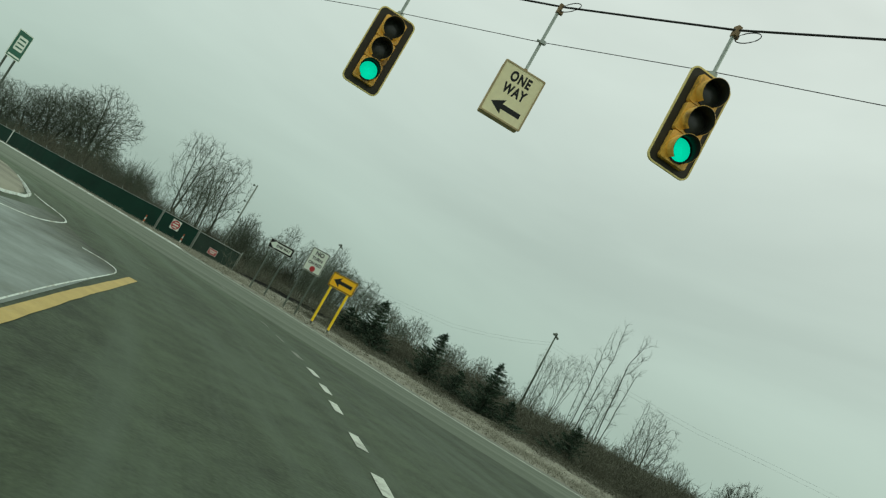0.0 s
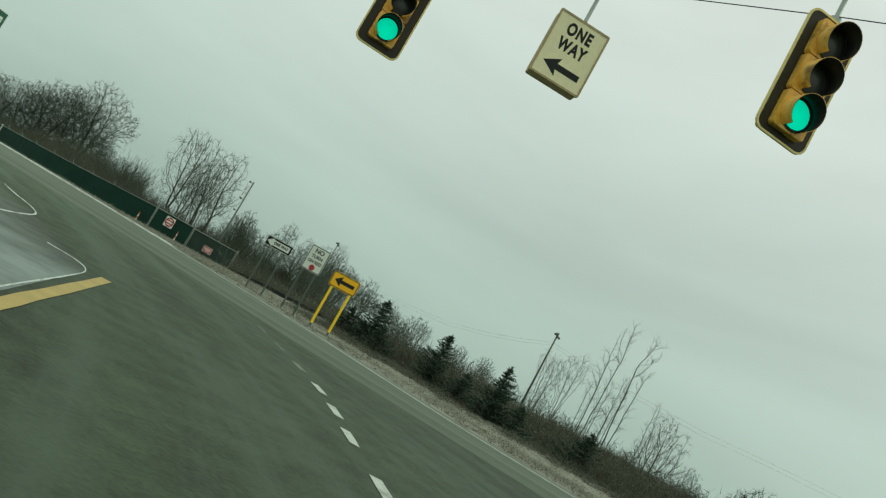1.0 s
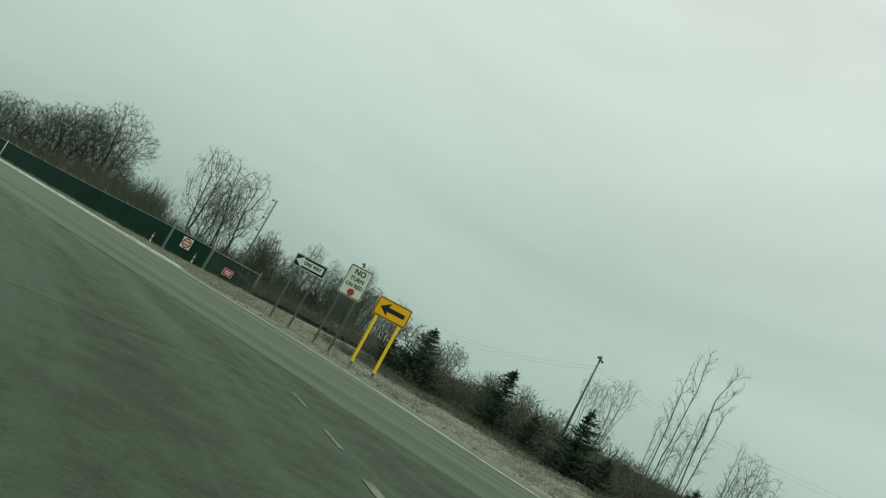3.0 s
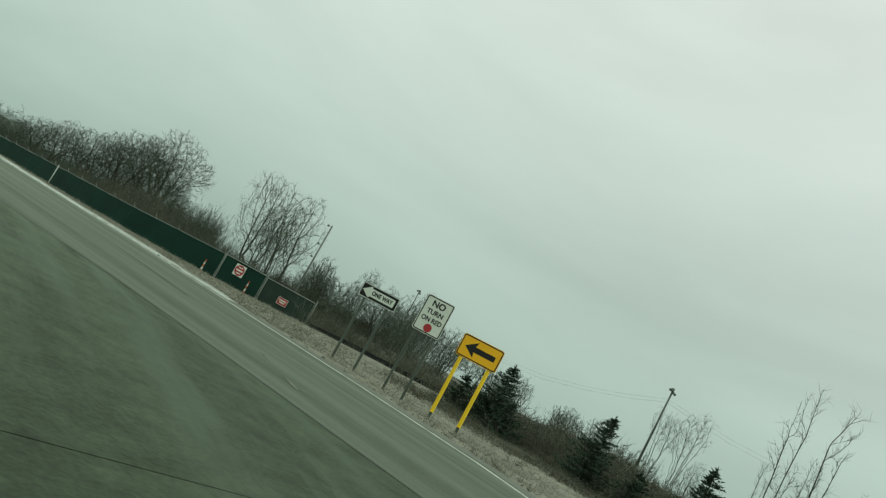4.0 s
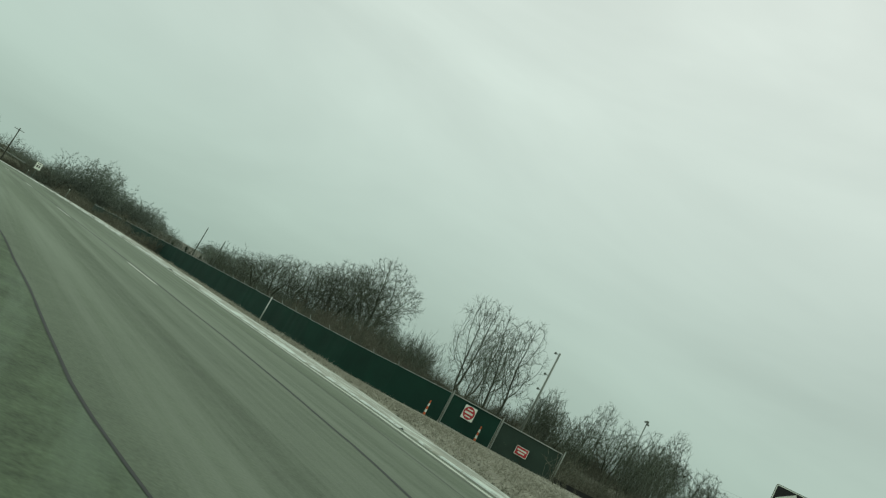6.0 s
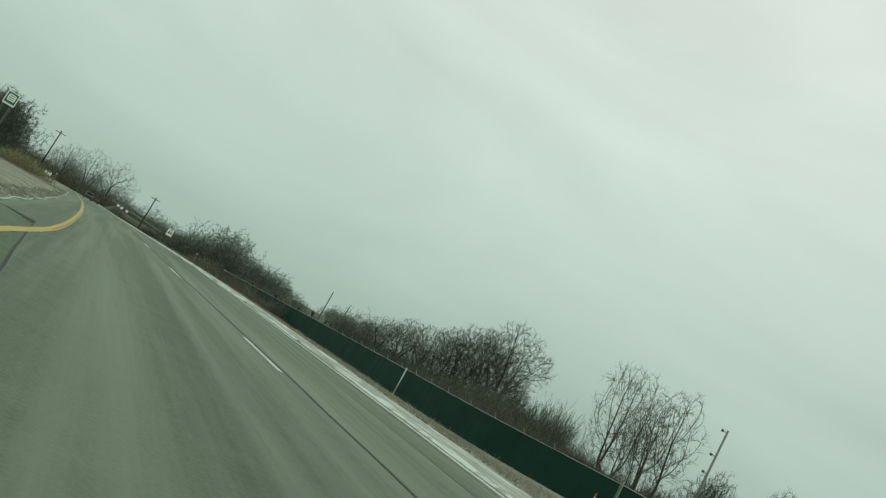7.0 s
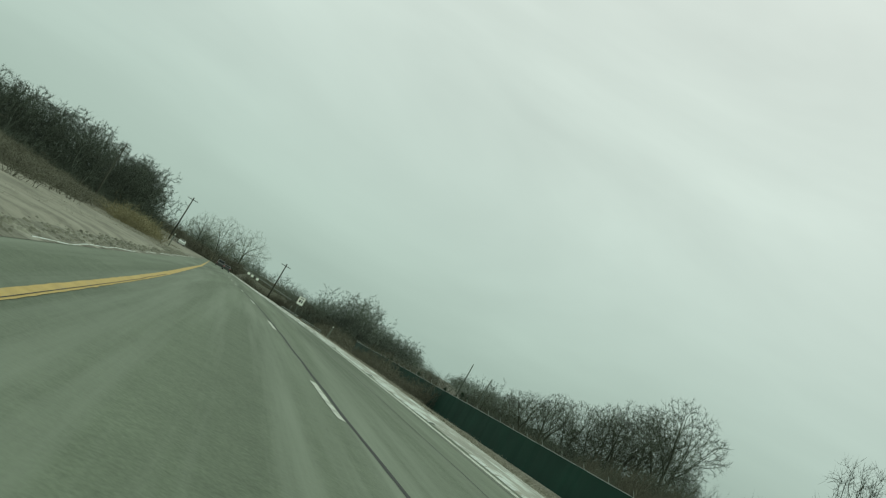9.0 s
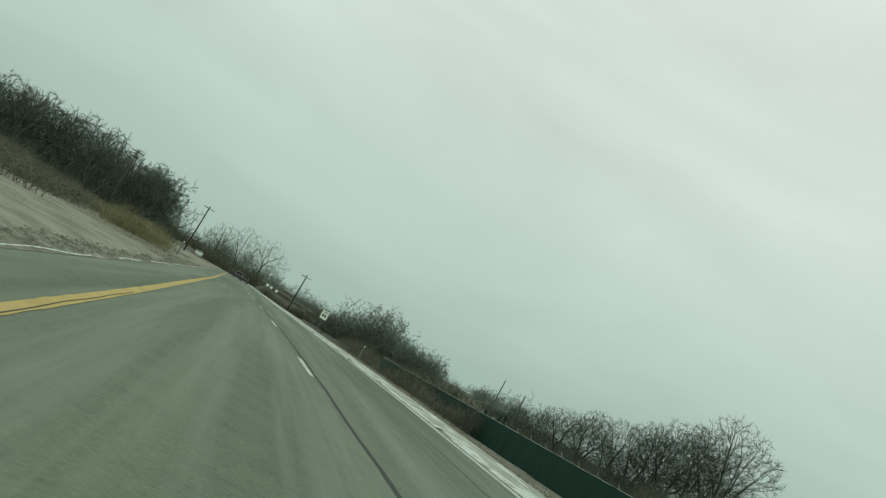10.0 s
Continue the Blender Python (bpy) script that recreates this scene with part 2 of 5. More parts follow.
YELLOW_SIGN = material("amber_sign_sheeting", (1.08, 0.53, 0.010), 0.5, dark=0.92, light=1.05, scale=2, fine=20, bump=0.05, spec=0.4)
YELLOW_POST = material("yellow_post_sleeve", (1.05, 0.66, 0.03), 0.6, dark=0.9, light=1.05, scale=2, fine=20, bump=0.05)
GREEN_SIGN = material("green_sign_sheeting", (0.03, 0.12, 0.08), 0.5, scale=2, fine=20, bump=0.05, spec=0.4)
RED_SIGN = material("red_sign_sheeting", (0.45, 0.04, 0.05), 0.5, dark=0.9, light=1.1, scale=2, fine=20, bump=0.05)
BLACK_PRINT = material("black_print", (0.018, 0.018, 0.018), 0.6, bump=0, scale=2)
ORANGE = material("orange_plastic", (0.60, 0.12, 0.04), 0.5, scale=2, fine=20, bump=0.05)
SIGNAL_YELLOW = material("signal_yellow_paint", (0.92, 0.50, 0.09), 0.4, dark=0.75, light=1.15, scale=3, fine=25, bump=0.1, spec=0.5, spots=(0.32, 0.17, 0.03), spot_scale=4)
SIGNAL_BLACK = material("backplate_black", (0.040, 0.032, 0.020), 0.5, scale=3, fine=25, bump=0.1)
BORDER = material("reflective_yellow_border", (0.95, 0.74, 0.32), 0.5, dark=0.85, light=1.05, scale=3, fine=25, bump=0.05)
VISOR_BLACK = material("visor_black", (0.022, 0.022, 0.018), 0.5, scale=3, fine=25, bump=0.05)
LENS_DARK = material("unlit_lens", (0.035, 0.036, 0.030), 0.35, bump=0, scale=3, spec=0.5)
LENS_GREEN = material("lit_green_lens", (0.0, 0.64, 0.40), 0.3, bump=0, scale=3, lit=0.8, dark=0.95, light=1.0)
TAN_METAL = material("tan_painted_cabinet", (0.52, 0.38, 0.22), 0.6, scale=4, fine=30, bump=0.1)
PALE_POLE = material("pale_grey_pole", (0.24, 0.25, 0.23), 0.6, metal=0.2, scale=2, fine=20)
RUST = material("rusty_clamp", (0.33, 0.22, 0.14), 0.8, metal=0.3, scale=8, fine=40)
CAR_DARK = material("dark_car_paint", (0.045, 0.050, 0.046), 0.35, scale=1, fine=20, bump=0, spec=0.5)
CAR_WHITE = material("white_car_paint", (0.6, 0.61, 0.6), 0.35, scale=1, fine=20, bump=0, spec=0.5)
GLASS_DARK = material("dark_window_glass", (0.02, 0.024, 0.025), 0.1, scale=1, bump=0, spec=0.5)
RUBBER = material("tyre_rubber", (0.015, 0.015, 0.015), 0.85, scale=3)


# ---- mesh tools ----
class Shape:
    """Collects vertices and faces for one mesh."""

    def __init__(self):
        self.v, self.f = [], []

    def add(self, verts, faces):
        k = len(self.v)
        self.v += [tuple(p) for p in verts]
        self.f += [tuple(i + k for i in q) for q in faces]
        return self

    def box(self, c, s, m=None):
        m = m or Matrix()
        pts = [m @ Vector((c[0] + s[0] * a / 2, c[1] + s[1] * b / 2, c[2] + s[2] * d / 2)) for a in (-1, 1) for b in (-1, 1) for d in (-1, 1)]
        return self.add(pts, [(0, 1, 3, 2), (4, 6, 7, 5), (0, 4, 5, 1), (2, 3, 7, 6), (0, 2, 6, 4), (1, 5, 7, 3)])

    def tube(self, path, radii, n=6, caps=True):
        path = [Vector(p) for p in path]
        rings = []
        for i, p in enumerate(path):
            d = (path[min(i + 1, len(path) - 1)] - path[max(i - 1, 0)]).normalized()
            a = d.orthogonal().normalized()
            b = d.cross(a)
            r = radii[i] if isinstance(radii, (list, tuple)) else radii
            rings.append([p + r * (math.cos(2 * math.pi * j / n) * a + math.sin(2 * math.pi * j / n) * b) for j in range(n)])
        k = len(path)
        faces = [(i * n + j, i * n + (j + 1) % n, (i + 1) * n + (j + 1) % n, (i + 1) * n + j) for i in range(k - 1) for j in range(n)]
        if caps:
            faces += [tuple(range(n))[::-1], tuple((k - 1) * n + j for j in range(n))]
        return self.add([p for r in rings for p in r], faces)

    def slab(self, outline, y0, y1):
        """An outline in x and z, from depth y0 (front) to y1."""
        n = len(outline)
        return self.add([(x, y0, z) for x, z in outline] + [(x, y1, z) for x, z in outline],
                        [tuple(range(n)), tuple(range(2 * n - 1, n - 1, -1))] + [(i, n + i, n + (i + 1) % n, (i + 1) % n) for i in range(n)])

    def ring(self, outer, inner, y0, y1):
        n = len(outer)
        self.add([(x, y0, z) for x, z in outer] + [(x, y0, z) for x, z in inner] + [(x, y1, z) for x, z in outer] + [(x, y1, z) for x, z in inner], [])
        k = len(self.v) - 4 * n
        for i in range(n):
            j = (i + 1) % n
            self.f += [(k + i, k + j, k + n + j, k + n + i), (k + 2 * n + j, k + 2 * n + i, k + 3 * n + i, k + 3 * n + j), (k + j, k + i, k + 2 * n + i, k + 2 * n + j), (k + n + i, k + n + j, k + 3 * n + j, k + 3 * n + i)]
        return self

    def mesh(self, name, mat, smooth=False):
        me = bpy.data.meshes.new(name)
        me.from_pydata(self.v, [], self.f)
        me.materials.append(mat)
        if smooth:
            me.polygons.foreach_set("use_smooth", [True] * len(me.polygons))
        me.update()
        return me


def rounded(w, h, r, cx=0.0, cz=0.0, k=5):
    """A rounded rectangle, anticlockwise as seen from the front."""
    pts = []
    for sx, sz, a0 in ((1, -1, -90), (1, 1, 0), (-1, 1, 90), (-1, -1, 180)):
        for i in range(k):
            a = radians(a0 + 90 * i / (k - 1))
            pts.append((cx + sx * (w / 2 - r) + r * math.cos(a), cz + sz * (h / 2 - r) + r * math.sin(a)))
    return pts


def circle(r, cx=0.0, cz=0.0, n=20):
    return [(cx + r * math.cos(2 * math.pi * i / n), cz + r * math.sin(2 * math.pi * i / n)) for i in range(n)]


def part(name, shape, mat, parent, label="", smooth=False):
    me = shape.mesh(name, mat, smooth) if isinstance(shape, Shape) else shape
    ob = new(name, me)
    ob.parent = parent
    return tagged(ob, label) if label else ob


def thing(name, place, turn=0.0, label="", category="", group="", kind=""):
    """An Empty at the thing's base."""
    ob = new(name)
    ob.empty_display_size = 0.2
    ob.matrix_basis = pose(*place, 0, 0, turn)
    return tagged(ob, label, category, group, kind)


def solid(name, shape, mat, label="", category="", group="", kind="", smooth=False):
    return tagged(new(name, shape.mesh(name, mat, smooth)), label, category, group, kind)


def facing(bearing):
    """The turn about z of a thing whose front is -y, so that it faces a compass bearing (from +y towards +x)."""
    return 180.0 - bearing


def letters(name, text, size, x, z, y, mat, parent, squeeze=1.0, bold=0.03, apart=1.0):
    """Words in the built-in font, standing in x and z, proud of a panel at depth y."""
    c = bpy.data.curves.new(name, "FONT")
    c.body, c.size, c.align_x, c.align_y, c.extrude, c.offset = text, size, "CENTER", "CENTER", 0.001, size * bold
    c.space_character = apart
    ob = new(name, c)
    me = bpy.data.meshes.new_from_object(ob.evaluated_get(bpy.context.evaluated_depsgraph_get()))
    bpy.data.objects.remove(ob)
    me.transform(Matrix.Translation((x, y, z)) @ Matrix.Rotation(radians(90), 4, "X") @ Matrix.Diagonal((squeeze, 1, 1, 1)))
    me.materials.clear()
    me.materials.append(mat)
    ob = new(name, me)
    ob.parent = parent
    return ob


def smooth_step(a, b, u):
    u = np.clip((u - a) / (b - a), 0, 1)
    return u * u * (3 - 2 * u)


def soft(u, w):
    return w * np.logaddexp(0, np.asarray(u, float) / w)


# ---- lie of the land ----
def bend(y):
    """How far the highway swings to the left."""
    return -0.036 * soft(np.asarray(y, float) - 62, 6)


def lie(x, y):
    """Height of the ground."""
    x, y = np.asarray(x, float), np.asarray(y, float)
    along = -0.013 * soft(y - 72, 10) + 0.013 * soft(y - 330, 30)
    verge = -0.14 * smooth_step(24.3, 26, x - bend(y)) - 1.15 * smooth_step(25.5, 35, x - bend(y)) * smooth_step(35, 76, y)
    rise = 1.8 * smooth_step(55, 100, x) + 0.5 * smooth_step(6, -30, x) * smooth_step(30, 70, y)
    return along + verge + rise


def road_left(y):
    return np.where(y < 15, -60.0, np.interp(y, [15, 16.3, 17.7, 19.2, 21, 23.3, 25.4, 29, 33, 50, 70, 85], [6.0, 8.1, 9.4, 10.3, 11.1, 12.0, 12.7, 13.4, 14.0, 14.17, 14.36, 14.45])) + np.where(y < 33, 0, bend(y))


def edge_x(y):
    return np.interp(y, [13, 16, 20, 24, 30, 36, 45, 55, 70], [20.2, 20.8, 22.0, 22.5, 22.8, 23.1, 22.9, 22.6, 22.5]) + bend(y)


def road_right(y):
    return edge_x(y) + 0.35


def lane_x(y):
    return np.interp(y, [20, 26, 30, 36, 45, 50, 56, 62, 400], [17.3, 18.9, 19.4, 19.5, 19.2, 19.0, 18.75, 18.65, 18.5]) + bend(y)


def joint_x(y):
    return np.interp(y, [-60, 18, 20, 23, 25, 27, 31, 35, 46], [16.3, 16.1, 16.12, 16.0, 15.75, 15.52, 15.46, 15.38, 14.9])


def strip(name, left, right, ys, mat, up=0.0, across=8, **tags):
    """A band along y that lies on the land."""
    s = Shape()
    for y in ys:
        a, b = float(left(y)), float(right(y))
        for i in range(across + 1):
            x = a + (b - a) * i / across
            s.v.append((x, y, float(lie(x, y)) + up))
    n = across + 1
    s.f = [(r * n + i, r * n + i + 1, (r + 1) * n + i + 1, (r + 1) * n + i) for r in range(len(ys) - 1) for i in range(across)]
    return solid(name, s, mat, **tags)


def band(name, path, width, mat, up=0.006, parent=None, label=""):
    """A painted line along a path on the road."""
    s = Shape()
    pts = []
    for p, q in zip(path, path[1:]):
        k = max(1, min(6, int(math.dist(p, q) / 0.3)))
        pts += [Vector((*p, 0)).lerp(Vector((*q, 0)), j / k) for j in range(k)]
    pts.append(Vector((*path[-1], 0)))
    for i, p in enumerate(pts):
        d = (pts[min(i + 1, len(pts) - 1)] - pts[max(i - 1, 0)]).normalized()
        for side in (-1, 1):
            worn = 1 + 0.22 * noise.noise((p.x * 2.3, p.y * 2.3, side * 4)) + 0.1 * noise.noise((p.x * 9, p.y * 9, side * 7))
            q = p + side * worn * width / 2 * Vector((d.y, -d.x, 0))
            s.v.append((q.x, q.y, float(lie(q.x, q.y)) + up))
    s.f = [(2 * i, 2 * i + 1, 2 * i + 3, 2 * i + 2) for i in range(len(pts) - 1)]
    if parent:
        return part(name, s, mat, parent, label)
    return solid(name, s, mat, label=label, kind="structure")


# ---- ground and road ----
gx = np.unique(np.r_[-3000, -1500, -700, -350, np.arange(-180, -20, 10), np.arange(-20, 4, 2), np.arange(4, 56, 1.0), np.arange(56, 90, 3), np.arange(90, 240, 10), 350, 700, 1500, 3000])
gy = np.unique(np.r_[-3000, -1500, -600, -200, -100, -60, np.arange(-40, 10, 3), np.arange(10, 130, 1.0), np.arange(130, 240, 5), np.arange(240, 600, 20), 700, 1000, 1500, 3000, 4500])
XX, YY = np.meshgrid(gx, gy)
wave = np.array([[noise.noise((x * 0.23, y * 0.23, 0)) * 0.10 + noise.noise((x * 0.05, y * 0.05, 5)) * 0.2 for x in gx] for y in gy])
on_road = (XX > road_left(YY) - 0.6) & (XX < road_right(YY) + 0.3 + np.interp(YY, [30, 34, 39, 44, 52, 60], [0.5, 1.3, 2.8, 3.2, 2.9, 2.6])) & (YY > -60)
ZZ = lie(XX, YY) + np.where(on_road, -0.12, wave * 0.6)
sheet = Shape()
sheet.v = list(map(tuple, np.stack([XX, YY, ZZ], -1).reshape(-1, 3).tolist()))
w = len(gx)
sheet.f = [(r * w + i, r * w + i + 1, (r + 1) * w + i + 1, (r + 1) * w + i) for r in range(len(gy) - 1) for i in range(w - 1)]
ground = solid("ground", sheet, GROUND, "dry tan winter grass with dark weedy patches", "ground", kind="structure", smooth=True)
litter = ground.data.attributes.new("litter", "FLOAT", "POINT")
wood_edge = np.interp(YY, [-20, 10, 30, 40, 57, 64, 72, 86, 126, 200, 265, 300, 340], [44, 41, 41, 46, 50, 46, 42, 40.5, 38.5, 44, 42, 32, 24])
left_edge = np.interp(YY, [200, 210, 265, 285, 295], [-200, -30, 0, 2, 3])
cover = np.maximum(smooth_step(-1.2, 1.6, XX - wood_edge + wave * 5), smooth_step(-2, 3, left_edge - XX) * (YY > 204))
litter.data.foreach_set("value", cover.ravel().astype(np.float32))

far_ys = np.r_[np.arange(33, 140, 2.0), np.arange(140, 700, 10.0)]
road = strip("road", lambda y: joint_x(y) if y < 46 else road_left(y), road_right, np.r_[np.arange(-60, 15, 2.5), np.arange(15, 33, 1.0), far_ys[far_ys < 46], 46.0, 46.01, far_ys[far_ys > 46]], ASPHALT, across=10, label="worn grey asphalt highway, streaked with salt", category="road", kind="structure")
junction = strip("road_junction", lambda y: -60.0, joint_x, np.arange(-60, 15.01, 2.5), OLD_ASPHALT, across=30, label="dark asphalt junction with pale curved tyre tracks", category="road", kind="structure")
turn_lane = strip("road_taper", road_left, joint_x, np.r_[15.01, np.arange(16, 46.1, 1.0)], OLD_ASPHALT, across=4, label="dark asphalt beside the median", category="road", kind="structure")
def shoulder_right(y):
    return road_right(y) + float(np.interp(y, [30, 34, 39, 44, 52, 60], [0.5, 1.3, 2.8, 3.2, 2.9, 2.6]))


strip("gutter", road_right, shoulder_right, np.arange(-60, 31.1, 1.3), GUTTER, up=0.004, across=3, label="streaked grey gutter strip beside the edge line", category="gutter", kind="structure")
strip("shoulder", road_right, shoulder_right, np.r_[np.arange(31, 140, 1.25), np.arange(140, 700, 10.0)], SHOULDER, up=0.004, across=3, label="gravel shoulder under patchy thin snow", category="shoulder", kind="structure")

markings = thing("road_markings", (0, 0, 0), label="worn white and yellow painted road lines", category="road marking", kind="structure")
ys = np.r_[np.arange(-20, 140, 2.0), np.arange(140, 500, 10.0)]
band("edge_line", [(float(edge_x(y)), y) for y in ys], 0.18, WHITE_LINE, parent=markings, label="worn white edge line")
band("median_line", [(float(np.interp(y, [36, 42.3, 43.7, 46, 50, 60, 72, 105, 500], [14.45, 14.93, 15.06, 15.22, 15.31, 15.36, 15.43, 15.7, 15.9])) + float(bend(y)), y) for y in np.r_[np.arange(36, 140, 1.5), np.arange(140, 500, 10.0)]], 0.155, YELLOW_LINE, parent=markings, label="yellow median line")
band("gore_line", [(4.55 - 9 * 0.68, 6.75 - 9 * 0.79), (4.66, 6.92), (6.55, 9.2), (9.1, 12.2)], 0.14, YELLOW_LINE, parent=markings, label="broad yellow line")
for i in range(28):
    y0 = 41.2 + 13.4 * i
    band("lane_dash", [(float(lane_x(y)), y) for y in np.linspace(y0, y0 + 3.2, 4)], 0.12, WHITE_LINE, parent=markings)
guide = [(7.5, 5.5), (8.65, 6.8), (9.85, 8.25), (10.8, 9.35), (11.7, 10.5), (12.6, 11.85), (13.5, 13.3), (14.4, 14.8), (17.3, 20.0), (18.1, 21.8)]
for i, p in enumerate(guide):
    q = guide[min(i + 1, len(guide) - 1)] if i + 1 < len(guide) else (18.6, 23.6)
    d = (Vector(q) - Vector(p)).normalized()
    band("guide_dash", [(p[0] - 0.36 * d.x, p[1] - 0.36 * d.y), (p[0] + 0.36 * d.x, p[1] + 0.36 * d.y)], 0.13 if i < 6 else 0.06, WHITE_LINE if i < 5 else FADED_LINE, parent=markings)
band("line_crack", [(float(np.interp(y, [46, 50, 60, 72], [15.24, 15.35, 15.40, 15.44])) + 0.03 * noise.noise((y * 0.5, 2, 2)) + float(bend(y)), y) for y in np.arange(46, 66, 0.5)], 0.012, TAR, up=0.010, parent=markings, label="dark crack along the yellow line")
joints = thing("pavement_joints", (0, 0, 0), label="dark tar-filled joints along the lanes", category="road joint", kind="structure")
for fn, a, b, wd in ((joint_x, 16, 45, 0.036), (lambda y: lane_x(y) + 0.14, 26, 400, 0.075), (lambda y: edge_x(y) - 1.45, 24, 120, 0.03), (lambda y: edge_x(y) - 0.25, 24, 160, 0.03)):
    band("tar_joint", [(float(fn(y)) + 0.04 * noise.noise((y * 0.4, wd * 90, 0)), y) for y in np.r_[np.arange(a, min(b, 140), 0.7), np.arange(140, b, 10.0)]], wd, TAR, up=0.003, parent=joints)


# ---- median nose and apron ----
def eased(path, times=2):
    """Cuts the corners of a path."""
    for _ in range(times):
        out = [path[0]]
        for p, q in zip(path, path[1:]):
            out += [(p[0] * 0.75 + q[0] * 0.25, p[1] * 0.75 + q[1] * 0.25), (p[0] * 0.25 + q[0] * 0.75, p[1] * 0.25 + q[1] * 0.75)]
        path = out + [path[-1]]
    return path


apron_edge = eased([(1.0, 2.6), (4.8, 7.35), (6.3, 9.2), (8.0, 11.2), (8.9, 12.3), (9.02, 12.9), (8.8, 13.3)])
outer = eased([(-10, -11), (1.0, 2.6), (8.0, 11.2), (9.1, 12.6), (9.35, 14.2), (10.4, 17.2)])
outer_y, outer_x = [p[1] for p in outer], [p[0] for p in outer]
apron = strip("apron", lambda y: -30.0 if y < 15.2 else 8.0 + (y - 15.2) * 1.1, lambda y: np.interp(y, outer_y, outer_x), np.r_[np.arange(-11, 6, 1.0), np.arange(6, 17.2, 0.25)], APRON, up=0.005, across=70, label="salt-dusted asphalt before the median", category="pavement", kind="structure")
dust = apron.data.attributes.new("dust", "FLOAT", "POINT")
bare = [(9.0, 12.3), (9.1, 13.4), (9.3, 14.4), (9.9, 15.6), (10.6, 17.4)]
for i, v in enumerate(apron.data.vertices):
    d = min((Vector((v.co.x, v.co.y)) - Vector(p).lerp(Vector(q), u / 4)).length for p, q in zip(bare, bare[1:]) for u in range(5))
    dust.data[i].value = min(1.0, max(0.0, (d - 0.15) / 1.3))


def ridge(name, path, width, height, label, thin_until=-1e3):
    s = Shape()
    pts = [Vector((*p, 0)) for p in path]
    for i, p in enumerate(pts):
        d = (pts[min(i + 1, len(pts) - 1)] - pts[max(i - 1, 0)]).normalized()
        wd = width * (0.6 + 0.8 * abs(noise.noise((p.x * 1.7, p.y * 1.7, 3)))) * min(1.0, max(0.12, 1 + (p.y - thin_until) / 14))
        for k, (a, b) in enumerate(((-1, 0.0), (-0.4, 0.8), (0.3, 1.0), (1, 0.0))):
            q = p + a * wd / 2 * Vector((d.y, -d.x, 0))
            s.v.append((q.x, q.y, float(lie(q.x, q.y)) + 0.004 + b * height))
    s.f = [(4 * i + k, 4 * i + k + 1, 4 * i + k + 5, 4 * i + k + 4) for i in range(len(pts) - 1) for k in range(3)]
    return solid(name, s, SNOW, label, "snow", kind="structure", smooth=True)


def fine(path, step=0.25):
    out = []
    for a, b in zip(path, path[1:]):
        k = max(1, int(math.dist(a, b) / step))
        out += [(a[0] + (b[0] - a[0]) * i / k, a[1] + (b[1] - a[1]) * i / k) for i in range(k)]
    return out + [path[-1]]


ridge("snow_ridge", fine(apron_edge), 0.026, 0.010, "thin line of pushed grey snow")
ridge("snow_ridge", fine(eased([(7.7, 14.2), (8.4, 14.35), (9.3, 15.3), (10.3, 16.6), (10.7, 17.7), (10.9, 19.0), (11.2, 20.0)], 3)), 0.045, 0.012, "thin line of pushed grey snow")
nose = [(3.0, 15.3), (6.5, 15.5), (8.3, 16.3), (9.6, 17.7), (10.5, 19.2), (11.3, 21.0), (12.2, 23.3), (12.9, 25.4), (13.5, 29.0), (13.8, 33.5)]
island = Shape()
for k, p in enumerate(fine(nose, 0.5)):
    z = float(lie(*p))
    island.v += [(p[0] + 0.10, p[1] - 0.08, z - 0.06), (p[0], p[1], z + 0.07), (p[0] - 0.5, p[1] + 0.35, z + 0.13), (p[0] - 3.0, p[1] + 1.6, z + 0.17), (-30, p[1] + 1.6, z + 0.1)]
island.f = [(5 * i + q, 5 * i + q + 1, 5 * i + q + 6, 5 * i + q + 5) for i in range(len(island.v) // 5 - 1) for q in range(4)]
solid("median", island, GRASSLAND, "low grassy median nose with worn earth edge", "median", kind="structure", smooth=True)
ridge("snow_ridge", fine([(5.5, 15.35), (7.4, 15.65), (8.9, 16.6), (9.9, 17.8), (10.6, 19.0), (11.5, 21.2), (12.4, 23.6)]), 0.09, 0.05, "crust of old snow along the median edge")
ridge("snow_ridge", fine([(7.0, 17.4), (8.3, 18.3), (9.3, 19.6), (10.0, 21.4)]), 0.3, 0.16, "patch of old snow on the median nose")
strip("median_shoulder", lambda y: road_left(y) - 1.0 + 0.25 * noise.noise((y * 0.3, 1, 1)), lambda y: road_left(y) + 0.02, far_ys, DIRT, up=0.006, across=3, label="strip of dark broken dirt along the median grass", category="shoulder", kind="structure")

run = []
for y in np.arange(30.5, 170, 0.4):
    if noise.noise((y * 0.2, 15, 4)) + 0.5 * noise.noise((y * 0.9, 6, 3)) > -0.22:
        run.append((float(road_right(y)) + 0.05 + 0.1 * noise.noise((y * 0.3, 5, 9)), y))
    else:
        if len(run) > 3:
            ridge("snow_windrow", run, 0.34, 0.03, "low windrow of ploughed snow along the road edge", 42)
        run = []
run = []
for y in np.arange(34, 150, 0.4):
    if noise.noise((y * 0.28, 8, 2)) + 0.5 * noise.noise((y * 1.1, 2, 6)) > -0.22:
        run.append((float(road_left(y)) - 0.08 + 0.14 * noise.noise((y * 0.35, 3, 1)), y))
    else:
        if len(run) > 3:
            ridge("snow_crust", run, 0.038, 0.014, "broken crust of old snow along the median edge")
        run = []


